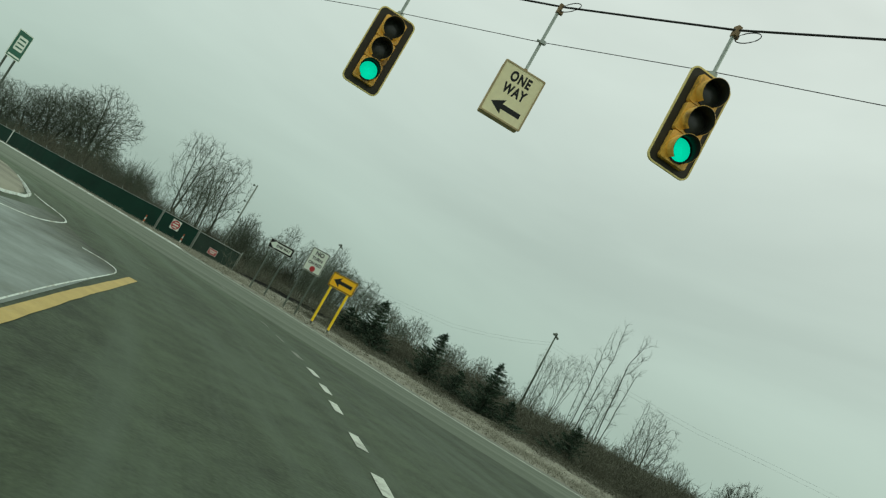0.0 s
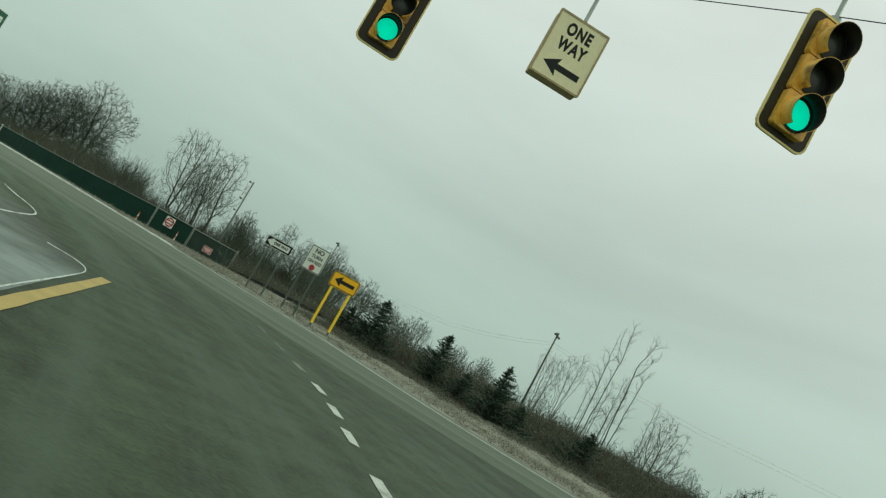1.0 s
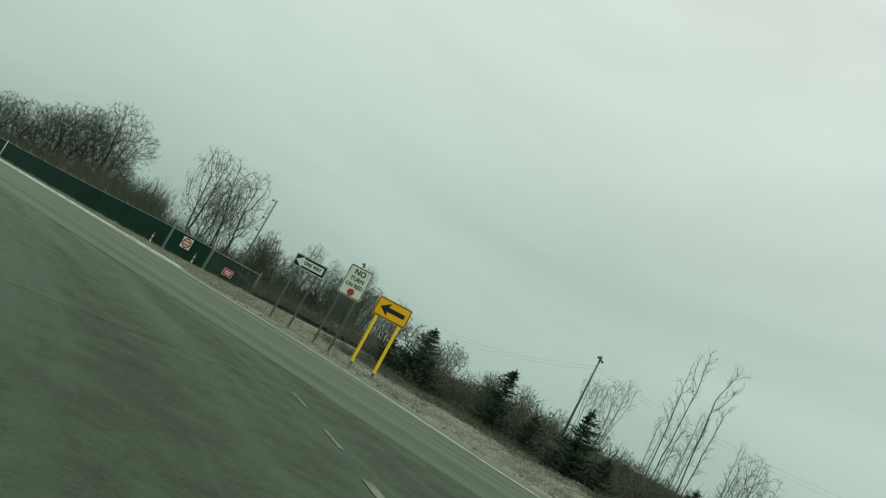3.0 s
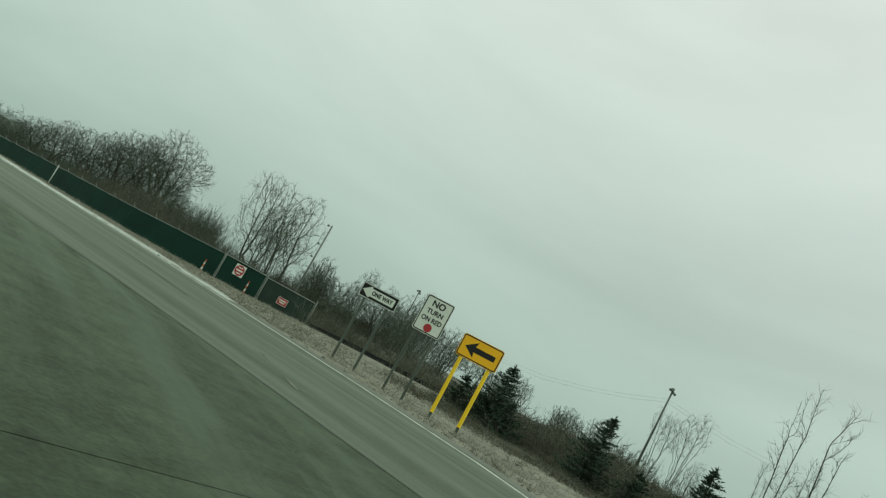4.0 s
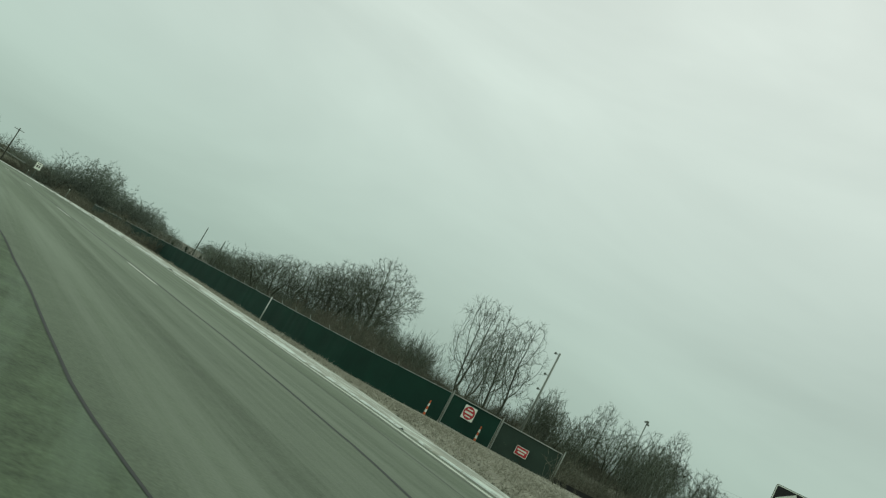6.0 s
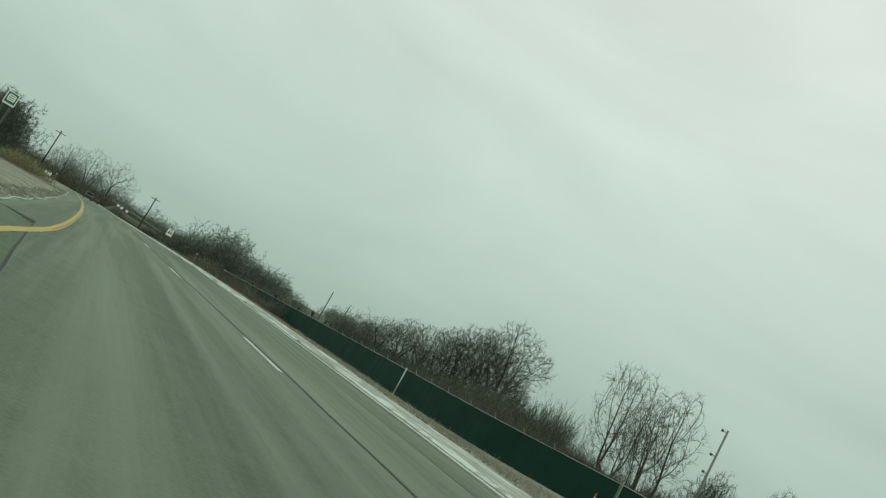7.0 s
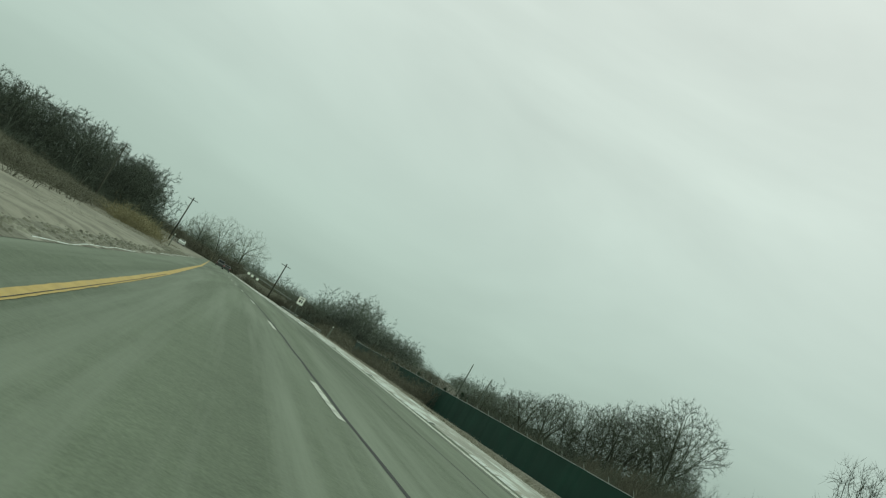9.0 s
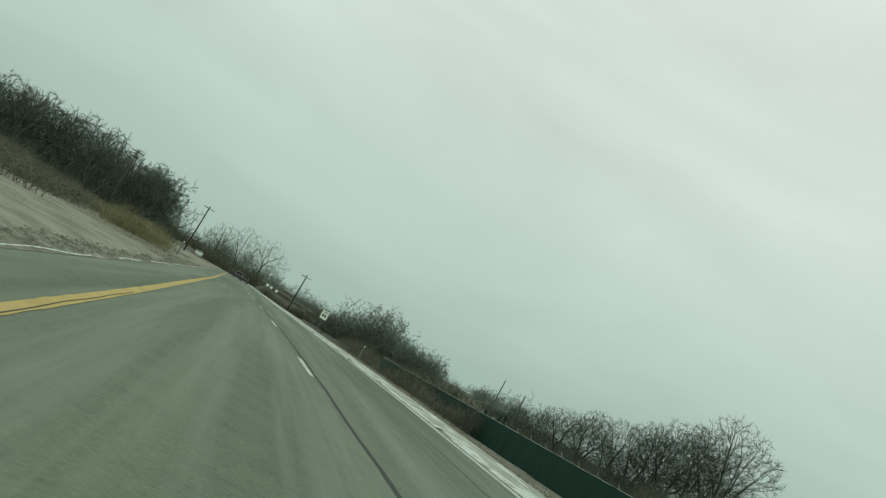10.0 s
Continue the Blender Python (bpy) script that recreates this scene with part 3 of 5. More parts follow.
# ---- traffic signals on the span wire ----
def signal(bearing, x, y, top, wire, h=1.2):
    ob = thing("traffic_signal", (x, y, top - h), facing(bearing), "yellow three-lens traffic signal with black backplate, green lit", "traffic signal", "signals on the span wire")
    w = 0.47 * h
    part("backplate", Shape().slab(rounded(w - 0.03, h - 0.03, 0.08, 0, h / 2), 0.0, 0.012), SIGNAL_BLACK, ob, "black backplate")
    part("border", Shape().ring(rounded(w, h, 0.09, 0, h / 2), rounded(w - 0.036, h - 0.036, 0.075, 0, h / 2), -0.006, 0.016), BORDER, ob, "yellow reflective border")
    body = Shape()
    for i in range(3):
        z = h / 2 + (i - 1) * 0.335
        body.slab(rounded(0.325, 0.325, 0.03, 0, z), -0.07, 0.16)
    part("housing", body, SIGNAL_YELLOW, ob)
    for i in range(3):
        z = h / 2 + (i - 1) * 0.335
        lens = Shape()
        n = 20
        lens.v = [(0.128 * r * math.cos(2 * math.pi * j / n), -0.075 - 0.03 * (1 - r * r), z + 0.128 * r * math.sin(2 * math.pi * j / n)) for r in (1.0, 0.6) for j in range(n)] + [(0, -0.105, z)]
        lens.f = [(j, (j + 1) % n, n + (j + 1) % n, n + j) for j in range(n)] + [(n + j, n + (j + 1) % n, 2 * n) for j in range(n)]
        part("lens_rim", Shape().ring(circle(0.144, 0, z, 24), circle(0.126, 0, z, 24), -0.084, -0.068), VISOR_BLACK, ob, "black lens rim")
        part("lens", lens, LENS_GREEN if i == 0 else LENS_DARK, ob, "lit green lens" if i == 0 else "unlit lens", smooth=True)
        for name, ro, mat, lab in (("visor", 0.150, SIGNAL_YELLOW, ""), ("visor_lining", 0.1455, VISOR_BLACK, "black visor lining")):
            v = Shape()
            k = 22
            for j in range(k + 1):
                a = radians(-62 + 304 * j / k)
                reach = 0.185 - 0.08 * (0.5 - 0.5 * math.sin(a))
                for r in (ro, ro - 0.004):
                    v.v += [(r * math.cos(a), -0.07, z + r * math.sin(a)), (r * math.cos(a), -0.07 - reach, z + r * math.sin(a))]
            for j in range(k):
                b = 4 * j
                v.f += [(b, b + 1, b + 5, b + 4), (b + 2, b + 6, b + 7, b + 3), (b + 1, b + 3, b + 7, b + 5)]
            part(name, v, mat, ob, lab, smooth=True)
    up = wire - top + h
    part("hanger", Shape().tube([(0, 0.05, h - 0.05), (0, 0.05, up - 0.1)], 0.022, 8), GALV, ob, "galvanised hanger pipe")
    part("hub", Shape().tube([(0, 0.05, h - 0.02), (0, 0.05, h + 0.05)], 0.05, 10), GALV, ob)
    part("clamp", Shape().box((0, 0.03, up - 0.05), (0.05, 0.09, 0.12)).box((0.035, 0.05, up - 0.09), (0.05, 0.04, 0.04)), RUST, ob, "rusty wire clamp")
    return ob


signal(217, 9.1, 5.37, 5.12, 5.74, 1.15)
signal(217, 9.1, 10.08, 5.07, 5.74)

# illuminated-type box sign
box_sign = thing("hanging_sign", (9.1, 7.63, 3.98), facing(224), "cream box sign reading one way over a black arrow", "sign")
part("cabinet", Shape().slab(rounded(0.54, 0.68, 0.02, 0, 0.34), -0.07, 0.10), TAN_METAL, box_sign, "tan metal cabinet")
part("frame", Shape().ring(rounded(0.56, 0.70, 0.02, 0, 0.34), rounded(0.52, 0.66, 0.01, 0, 0.34), -0.085, -0.06), TAN_METAL, box_sign)
part("face", Shape().slab(rounded(0.52, 0.66, 0.01, 0, 0.34), -0.078, -0.071), CREAM_SIGN, box_sign, "cream sign face")
letters("lettering", "ONE", 0.172, 0, 0.545, -0.0785, BLACK_PRINT, box_sign, 0.70, 0.045, 1.16)
letters("lettering", "WAY", 0.172, 0, 0.375, -0.0785, BLACK_PRINT, box_sign, 0.70, 0.045, 1.16)
ARROW = [(-0.5, 0), (-0.08, -0.24), (-0.13, -0.08), (0.5, -0.08), (0.5, 0.08), (-0.13, 0.08), (-0.08, 0.24)]
part("arrow", Shape().slab([(0.40 * x, 0.15 + 0.40 * z) for x, z in ARROW], -0.0795, -0.0782), BLACK_PRINT, box_sign, "black arrow")
part("hanger", Shape().tube([(0, 0.01, 0.66), (0, 0.01, 1.62)], 0.02, 8), GALV, box_sign, "galvanised hanger pipe")
part("hub", Shape().tube([(0, 0.01, 0.67), (0, 0.01, 0.73)], [0.034, 0.026], 10), RUST, box_sign, "rusty hub")
part("tether_clip", Shape().box((0.01, -0.02, 1.12), (0.07, 0.05, 0.045)).tube([(-0.06, 0.0, 1.12), (0.06, 0.0, 1.12)], 0.014, 6), GALV, box_sign, "tether clip")
part("clamp", Shape().box((0, 0.005, 1.61), (0.05, 0.07, 0.12)).box((0.035, 0.01, 1.57), (0.05, 0.04, 0.04)), RUST, box_sign, "rusty wire clamp")


def cable(name, path, r, label, n=5):
    return solid(name, Shape().tube(path, r, n), CABLE, label, "cable")


cable("span_wire", [(9.1, -16.2, 8.2), (9.1, -6, 6.9), (9.1, 1, 6.15), (9.1, 3.96, 5.86), (9.1, 5.37, 5.70), (9.1, 6.41, 5.66), (9.1, 7.6, 5.62), (9.1, 8.35, 5.63), (9.1, 10.1, 5.70), (9.1, 16, 6.3), (9.1, 27.2, 8.2)], 0.0135, "thick black span wire with signal cable")
cable("tether_wire", [(9.1, -16.2, 5.6), (9.1, 3.69, 5.18), (9.1, 5.37, 5.17), (9.1, 7.66, 5.10), (9.1, 10.1, 5.10), (9.1, 12, 5.05), (9.1, 27.2, 5.4)], 0.005, "thin steel tether wire")
for yy in (7.51, 5.25):
    loop = [(9.1 + 0.03 * math.sin(a), yy - 0.02 + 0.125 * math.cos(a), 5.63 + 0.085 * math.sin(a) - 0.03 * math.cos(a)) for a in np.linspace(0, 2 * math.pi, 24)]
    cable("cable_loop", loop, 0.006, "coiled slack of black signal cable")
for yy in (-16.2, 27.2):
    solid("span_pole", Shape().tube([(9.1, yy, float(lie(9.1, yy)) - 0.3), (9.1, yy, 8.8)], [0.16, 0.11], 12), WOOD, "weathered wooden pole holding the span wire", "pole", "span poles", smooth=True)


# ---- roadside signs ----
def posts(ob, xs, z0, z1, mat, w=0.05, sleeve=None, label=""):
    w *= 1.35
    for x in xs:
        s = Shape()
        s.v += [(x + a * w / 2, 0.015 + b, z) for z in (z0, z1) for a, b in ((-1, 0), (-0.55, 0.0), (-0.35, 0.035), (0.35, 0.035), (0.55, 0.0), (1, 0), (1, 0.006), (0.42, 0.042), (-0.42, 0.042), (-1, 0.006))]
        n = 10
        s.f += [(i, (i + 1) % n, n + (i + 1) % n, n + i) for i in range(n)] + [tuple(range(n))[::-1], tuple(range(n, 2 * n))]
        p = part("post", s, mat, ob, label)
        if sleeve:
            part("sleeve", Shape().tube([(x, 0.02, sleeve[0]), (x, 0.02, sleeve[1])], 0.055, 8), sleeve[2], ob, "yellow plastic post sleeve")


def plate(ob, w, h, z, mat, r=0.05, rim=None, label=""):
    face = part("plate", Shape().slab(rounded(w, h, r, 0, z), 0.0, 0.006), mat, ob, label)
    if rim:
        part("border", Shape().ring(rounded(w - 0.03, h - 0.03, r * 0.8, 0, z), rounded(w - 0.09, h - 0.09, r * 0.5, 0, z), -0.002, 0.001), rim, ob)
    return face


# amber arrow sign
arrow_sign = thing("arrow_sign", (26.55, 24.6, float(lie(26.55, 24.6))), facing(252), "amber warning sign with black arrow on yellow posts", "sign", "signs on the verge")
plate(arrow_sign, 1.22, 0.61, 2.12, YELLOW_SIGN, 0.07, BLACK_PRINT, "amber arrow panel")
part("arrow", Shape().slab([(0.90 * x, 2.12 + 0.90 * z) for x, z in [(-0.5, 0), (-0.14, -0.235), (-0.18, -0.08), (0.5, -0.08), (0.5, 0.08), (-0.18, 0.08), (-0.14, 0.235)]], -0.003, 0.001), BLACK_PRINT, arrow_sign, "black arrow")
posts(arrow_sign, (-0.42, 0.42), -0.4, 2.1, DULL_STEEL, 0.06, (0.2, 1.80, YELLOW_POST))

# no turn on red
turn_sign = thing("regulatory_sign", (26.86, 26.88, float(lie(26.86, 26.88))), facing(240), "white sign reading no turn on red with red disc", "sign", "signs on the verge")
plate(turn_sign, 0.85, 1.06, 2.45, WHITE_SIGN, 0.06, BLACK_PRINT, "white sign face")
letters("lettering", "NO", 0.255, 0, 2.78, -0.0025, BLACK_PRINT, turn_sign)
letters("lettering", "TURN", 0.19, 0, 2.54, -0.0025, BLACK_PRINT, turn_sign)
letters("lettering", "ON RED", 0.185, 0, 2.32, -0.0025, BLACK_PRINT, turn_sign, 0.92)
part("disc", Shape().slab(circle(0.122, 0, 2.09), -0.004, 0.001), RED_SIGN, turn_sign, "red disc")
posts(turn_sign, (-0.3, 0.3), -0.4, 2.85, DULL_STEEL, 0.06)

# one way
way_sign = thing("one_way_sign", (26.45, 28.75, float(lie(26.45, 28.75))), facing(243), "black one way sign with white arrow on steel posts", "sign", "signs on the verge")
plate(way_sign, 1.24, 0.43, 2.25, BLACK_PRINT, 0.03, None, "black sign face")
part("arrow", Shape().slab([(0.93 * x, 2.25 + 0.95 * z) for x, z in [(-0.61, 0), (-0.33, -0.185), (-0.29, -0.125), (0.55, -0.125), (0.55, 0.125), (-0.29, 0.125), (-0.33, 0.185)]], -0.003, 0.001), WHITE_SIGN, way_sign, "white arrow")
letters("lettering", "ONE WAY", 0.175, 0.10, 2.25, -0.0045, BLACK_PRINT, way_sign, 0.78, 0.05, 1.1)
part("outline", Shape().ring(rounded(1.225, 0.415, 0.025, 0, 2.25), rounded(1.195, 0.385, 0.02, 0, 2.25), -0.003, 0.001), WHITE_SIGN, way_sign, "white outline")
posts(way_sign, (-0.38, 0.38), -0.4, 2.4, DULL_STEEL, 0.06)


def route_sign(x, y, bearing, z, w, h):
    ob = thing("route_sign", (x, y, float(lie(x, y))), facing(bearing), "green route sign with white panel on two posts", "sign", "route signs on the median")
    plate(ob, w, h, z, WHITE_SIGN, 0.03)
    part("field", Shape().slab(rounded(w - 0.05, h - 0.05, 0.02, 0, z), -0.003, 0.001), GREEN_SIGN, ob, "green field")
    part("panel", Shape().slab(rounded(w * 0.62, h * 0.5, 0.03, 0, z + h * 0.06), -0.006, -0.002), WHITE_SIGN, ob, "white panel")
    for k in range(3):
        part("bar", Shape().box((0, -0.007, z + h * (0.2 - 0.14 * k)), (w * 0.46, 0.002, h * 0.05)), GREEN_SIGN, ob)
    part("lower_strip", Shape().box((0, -0.005, z - h * 0.4), (w * 0.8, 0.003, h * 0.06)), WHITE_SIGN, ob, "white lower strip")
    posts(ob, (-w * 0.3, w * 0.3), -0.4, z + h * 0.3, DULL_STEEL, 0.045)


route_sign(11.3, 25.05, 153, 3.05, 0.6, 0.8)
route_sign(12.0, 56.2, 160, 2.22, 0.36, 0.42)

speed_sign = thing("speed_sign", (25.0, 149, float(lie(25.0, 149))), facing(182), "white speed limit sign on a post", "sign")
plate(speed_sign, 0.9, 1.1, 2.1, WHITE_SIGN, 0.05, BLACK_PRINT)
part("bar", Shape().box((0, -0.003, 2.42), (0.5, 0.003, 0.09)).box((-0.14, -0.003, 2.03), (0.2, 0.003, 0.36)).box((0.15, -0.003, 2.03), (0.16, 0.003, 0.36)), BLACK_PRINT, speed_sign)
posts(speed_sign, (0,), -0.4, 2.5, DULL_STEEL, 0.07)


# ---- fence and gate ----
def upright(x, y, h, r, z0=None):
    z = float(lie(x, y)) if z0 is None else z0
    return [(x, y, z - 0.3), (x, y, z + h)]


FENCE = [(45.0, 64.6), (42.6, 68.0), (40.9, 72.5), (40.0, 78.0), (39.5, 86.0), (39.0, 95.0), (38.3, 105.0), (37.6, 115.0), (37.0, 126.0), (36.6, 134.0), (36.2, 146.0), (36.2, 160.0), (37.5, 172.0), (42.0, 184.0)]
fence = thing("screen_fence", (45.0, 64.6, float(lie(45.0, 64.6))), 0, "chain-link fence covered with dark green fabric", "fence")
FENCE_AT = fence.matrix_basis.inverted()
line = fine(FENCE, 2.4)
for i, (a, b) in enumerate(zip(line, line[1:])):
    s = Shape()
    k = 6
    for j in range(k + 1):
        x, y = a[0] + (b[0] - a[0]) * j / k, a[1] + (b[1] - a[1]) * j / k
        z = float(lie(x, y))
        bow = 0.012 * math.sin(math.pi * j / k) + 0.015 * noise.noise((x * 2, y * 2, 0))
        s.v += [FENCE_AT @ Vector((x - bow + dx, y - bow, z + dz + (0.03 * noise.noise((x, y, 7)) if dz > 1 else 0))) for dx, dz in ((0, 0.02), (-0.004, 1.1), (0, 2.08), (0.012, 2.08), (0.012, 0.02))]
    s.f = [(5 * j + q, 5 * j + (q + 1) % 5, 5 * j + 5 + (q + 1) % 5, 5 * j + 5 + q) for j in range(k) for q in range(5)]
    part("fabric_panel", s, SCREEN, fence)
    p = upright(*a, 2.31, 0.03)
    part("post", Shape().tube([FENCE_AT @ Vector((q[0] + 0.05, q[1] + 0.03, q[2] - 0.18)) for q in p], 0.028, 6), GALV, fence)
    zb = float(lie(*a)) + 2.11
    part("wire_arm", Shape().tube([FENCE_AT @ Vector((a[0] + 0.05, a[1] + 0.03, zb)), FENCE_AT @ Vector((a[0] - 0.16, a[1] - 0.05, zb + 0.28))], [0.022, 0.012], 5), GALV, fence, "angled wire arm")
    part("top_rail", Shape().tube([FENCE_AT @ Vector((a[0] + 0.03, a[1], zb - 0.02)), FENCE_AT @ Vector((b[0] + 0.03, b[1], float(lie(*b)) + 2.09))], 0.02, 5), GALV, fence)
gate_pts = [(45.0, 64.4), (46.8, 61.0), (48.9, 57.2)]
for i, (a, b) in enumerate(zip(gate_pts, gate_pts[1:])):
    za = float(lie(*a))
    gate = thing("gate", (a[0], a[1], za - 0.2 * i), math.degrees(math.atan2(b[1] - a[1], b[0] - a[0])), "galvanised frame gate leaf backed with dark fabric", "gate", "gate leaves")
    ln = math.dist(a, b) - 0.12
    part("frame", Shape().tube([(0.06, 0, 0.1), (0.06, 0, 2.1), (ln, 0, 2.1), (ln, 0, 0.1), (0.06, 0, 0.1)], 0.03, 6), GALV, gate)
    part("screen", Shape().box((0.06 + ln / 2 - 0.03, 0.04, 1.1), (ln - 0.08, 0.012, 1.92)), (SCREEN, THIN_SCREEN)[i], gate, "dark fabric screen")
for i, p in enumerate(gate_pts):
    solid("gate_post", Shape().tube(upright(*p, 2.25 - 0.18 * i, 0.05), 0.04, 8).tube([(p[0], p[1], float(lie(*p)) + 2.25 - 0.18 * i), (p[0], p[1], float(lie(*p)) + 2.32 - 0.18 * i)], [0.052, 0.02], 8), PALE_POLE, "round galvanised steel gate post", "post", "gate posts", smooth=True)


def on_gate(u, a, b, name, label):
    x, y = a[0] + (b[0] - a[0]) * u, a[1] + (b[1] - a[1]) * u
    d = math.degrees(math.atan2(b[1] - a[1], b[0] - a[0]))
    z = float(lie(x, y))
    n = Vector((-(b[1] - a[1]), b[0] - a[0])).normalized()
    if n.y > 0:
        n = -n
    return thing(name, (x + 0.06 * n.x, y + 0.06 * n.y, z), facing(math.degrees(math.atan2(n.x, n.y))), label, "sign")


dne = on_gate(0.42, gate_pts[0], gate_pts[1], "entry_sign", "white square sign with red disc and white bar")
part("plate", Shape().slab(rounded(0.88, 0.88, 0.05, 0, 1.42), 0.0, 0.01), WHITE_SIGN, dne)
part("disc", Shape().slab(circle(0.41, 0, 1.42), -0.004, 0.001), RED_SIGN, dne, "red disc")
part("bar", Shape().box((0, -0.006, 1.42), (0.58, 0.006, 0.13)), WHITE_SIGN, dne, "white bar")
for zz in (1.64, 1.20):
    part("lettering_bar", Shape().box((0, -0.006, zz), (0.4, 0.006, 0.08)), WHITE_SIGN, dne)
red = on_gate(0.45, gate_pts[1], gate_pts[2], "warning_sign", "red rectangular sign with pale lettering lines")
part("plate", Shape().slab(rounded(0.85, 0.55, 0.04, 0, 0.78), 0.0, 0.01), RED_SIGN, red)
part("border", Shape().ring(rounded(0.85, 0.55, 0.04, 0, 0.78), rounded(0.79, 0.49, 0.03, 0, 0.78), -0.004, 0.004), WHITE_SIGN, red, "white border")
for zz, ww in ((0.86, 0.62), (0.70, 0.46)):
    part("lettering_bar", Shape().box((0, -0.003, zz), (ww, 0.006, 0.09)), WHITE_SIGN, red)


def channeliser(x, y):
    ob = thing("channeliser", (x, y, float(lie(x, y))), 0, "slim orange traffic post with white bands", "traffic post", "traffic posts by the gate")
    part("base", Shape().tube([(0, 0, -0.02), (0, 0, 0.06)], [0.22, 0.2], 8), RUBBER, ob, "black rubber base")
    for i in range(5):
        part("band", Shape().tube([(0, 0, 0.05 + 0.2 * i), (0, 0, 0.25 + 0.2 * i)], [0.075 - 0.008 * i, 0.067 - 0.008 * i], 8), WHITE_SIGN if i % 2 else ORANGE, ob, "white band" if i % 2 else "orange band")


channeliser(43.6, 64.2)
channeliser(46.0, 61.6)
fp = (36.0, 76.6)
solid("marker_pole", Shape().tube([(*fp, float(lie(*fp)) - 0.3), (*fp, float(lie(*fp)) + 2.2)], 0.045, 8), GALV, "pale steel pole standing before the fence", "pole", smooth=True)
silt = Shape()
for i, p in enumerate(fine([(48.9, 57.2), (48.2, 50), (47.2, 43), (45.0, 36), (42.0, 30)], 1.2)):
    z = float(lie(*p))
    top = 0.34 + 0.12 * noise.noise((p[0], p[1], 2))
    silt.v += [(p[0], p[1], z - 0.05), (p[0] + 0.03, p[1], z + top), (p[0] + 0.05, p[1], z + top), (p[0] + 0.04, p[1], z - 0.05)]
silt.f = [(4 * i + q, 4 * i + (q + 1) % 4, 4 * i + 4 + (q + 1) % 4, 4 * i + 4 + q) for i in range(len(silt.v) // 4 - 1) for q in range(4)]
solid("silt_fence", silt, BLACK_FABRIC, "low sagging black fabric fence at the brush edge", "fence")


# ---- poles ----
def lamp_pole(x, y, top, kind, r=0.11):
    z = float(lie(x, y))
    h = top - z
    ob = thing("street_lamp", (x, y, z), 0, ("tall grey pole with three small camera arms" if kind else "tall dark pole with floodlights on top"), "street lamp", "lamp poles")
    part("pole", Shape().tube([(0, 0, -0.3), (0, 0, h)], [r, r * 0.62], 10), PALE_POLE if kind else DULL_STEEL, ob, smooth=True)
    if kind:
        for dz, a in ((0.12, 2.2), (2.4, 2.3), (4.0, 2.1)):
            at = (0.42 * math.cos(a), 0.42 * math.sin(a), h - dz)
            part("arm", Shape().tube([(0, 0, h - dz - 0.12), at], 0.03, 6), DULL_STEEL, ob)
            head = part("lamp_head", Shape().tube([(at[0], at[1], at[2] - 0.16), (at[0], at[1], at[2] - 0.02), (at[0], at[1], at[2] + 0.08)], [0.11, 0.14, 0.05], 9), DULL_STEEL, ob, "small dark dome head", smooth=True)
    else:
        part("collar", Shape().tube([(0, 0, h - 0.25), (0, 0, h + 0.1)], r * 0.85, 10), DULL_STEEL, ob)
        for a, dz in ((0.6, 0.12), (2.9, 0.02), (4.6, -0.3)):
            m = Matrix.Translation((0.3 * math.cos(a), 0.3 * math.sin(a), h + dz)) @ Matrix.Rotation(a, 4, "Z") @ Matrix.Rotation(0.5, 4, "Y")
            part("lamp_head", Shape().box((0, 0, 0), (0.36, 0.34, 0.2), m).box((0.16, 0, -0.03), (0.1, 0.4, 0.26), m), DULL_STEEL, ob, "dark floodlight head")
            part("arm", Shape().tube([(0, 0, h - 0.1), (0.22 * math.cos(a), 0.22 * math.sin(a), h + dz)], 0.035, 6), DULL_STEEL, ob)


lamp_pole(67.75, 83.4, 9.27, 1, 0.15)
lamp_pole(125, 121.3, 12.2, 0, 0.14)
lamp_pole(102.7, 55.5, 12.1, 0, 0.17)


def utility_pole(x, y, top, arms=1, turn=0.0):
    z = float(lie(x, y))
    ob = thing("utility_pole", (x, y, z), turn, "dark wooden utility pole with crossarm", "utility pole", "utility poles")
    h = top - z
    part("pole", Shape().tube([(0, 0, -0.4), (0, 0, h)], [0.18, 0.12], 10), WOOD, ob, smooth=True)
    for i in range(arms):
        part("crossarm", Shape().box((0, -0.12, h - 0.5 - 0.9 * i), (2.2, 0.1, 0.12)), WOOD, ob)
        for x2 in (-0.95, -0.5, 0.5, 0.95):
            part("insulator", Shape().tube([(x2, -0.12, h - 0.44 - 0.9 * i), (x2, -0.12, h - 0.26 - 0.9 * i)], [0.05, 0.03], 6), GALV, ob)
    return ob


utility_pole(24.4, 225.5, 5.9, 1, 5)
utility_pole(0.9, 221.5, 8.1, 1, 10)
utility_pole(-11.0, 195.0, 9.3, 2, 20)
for x, top in ((61.3, 6.2), (65.8, 5.5)):
    solid("pole", Shape().tube([(x, 190, float(lie(x, 190)) - 0.3), (x, 190, top - 0.4), (x, 190, top)], [0.13, 0.1, 0.06], 8), DULL_STEEL, "slim grey pole beyond the fence", "pole", "slim poles", smooth=True)


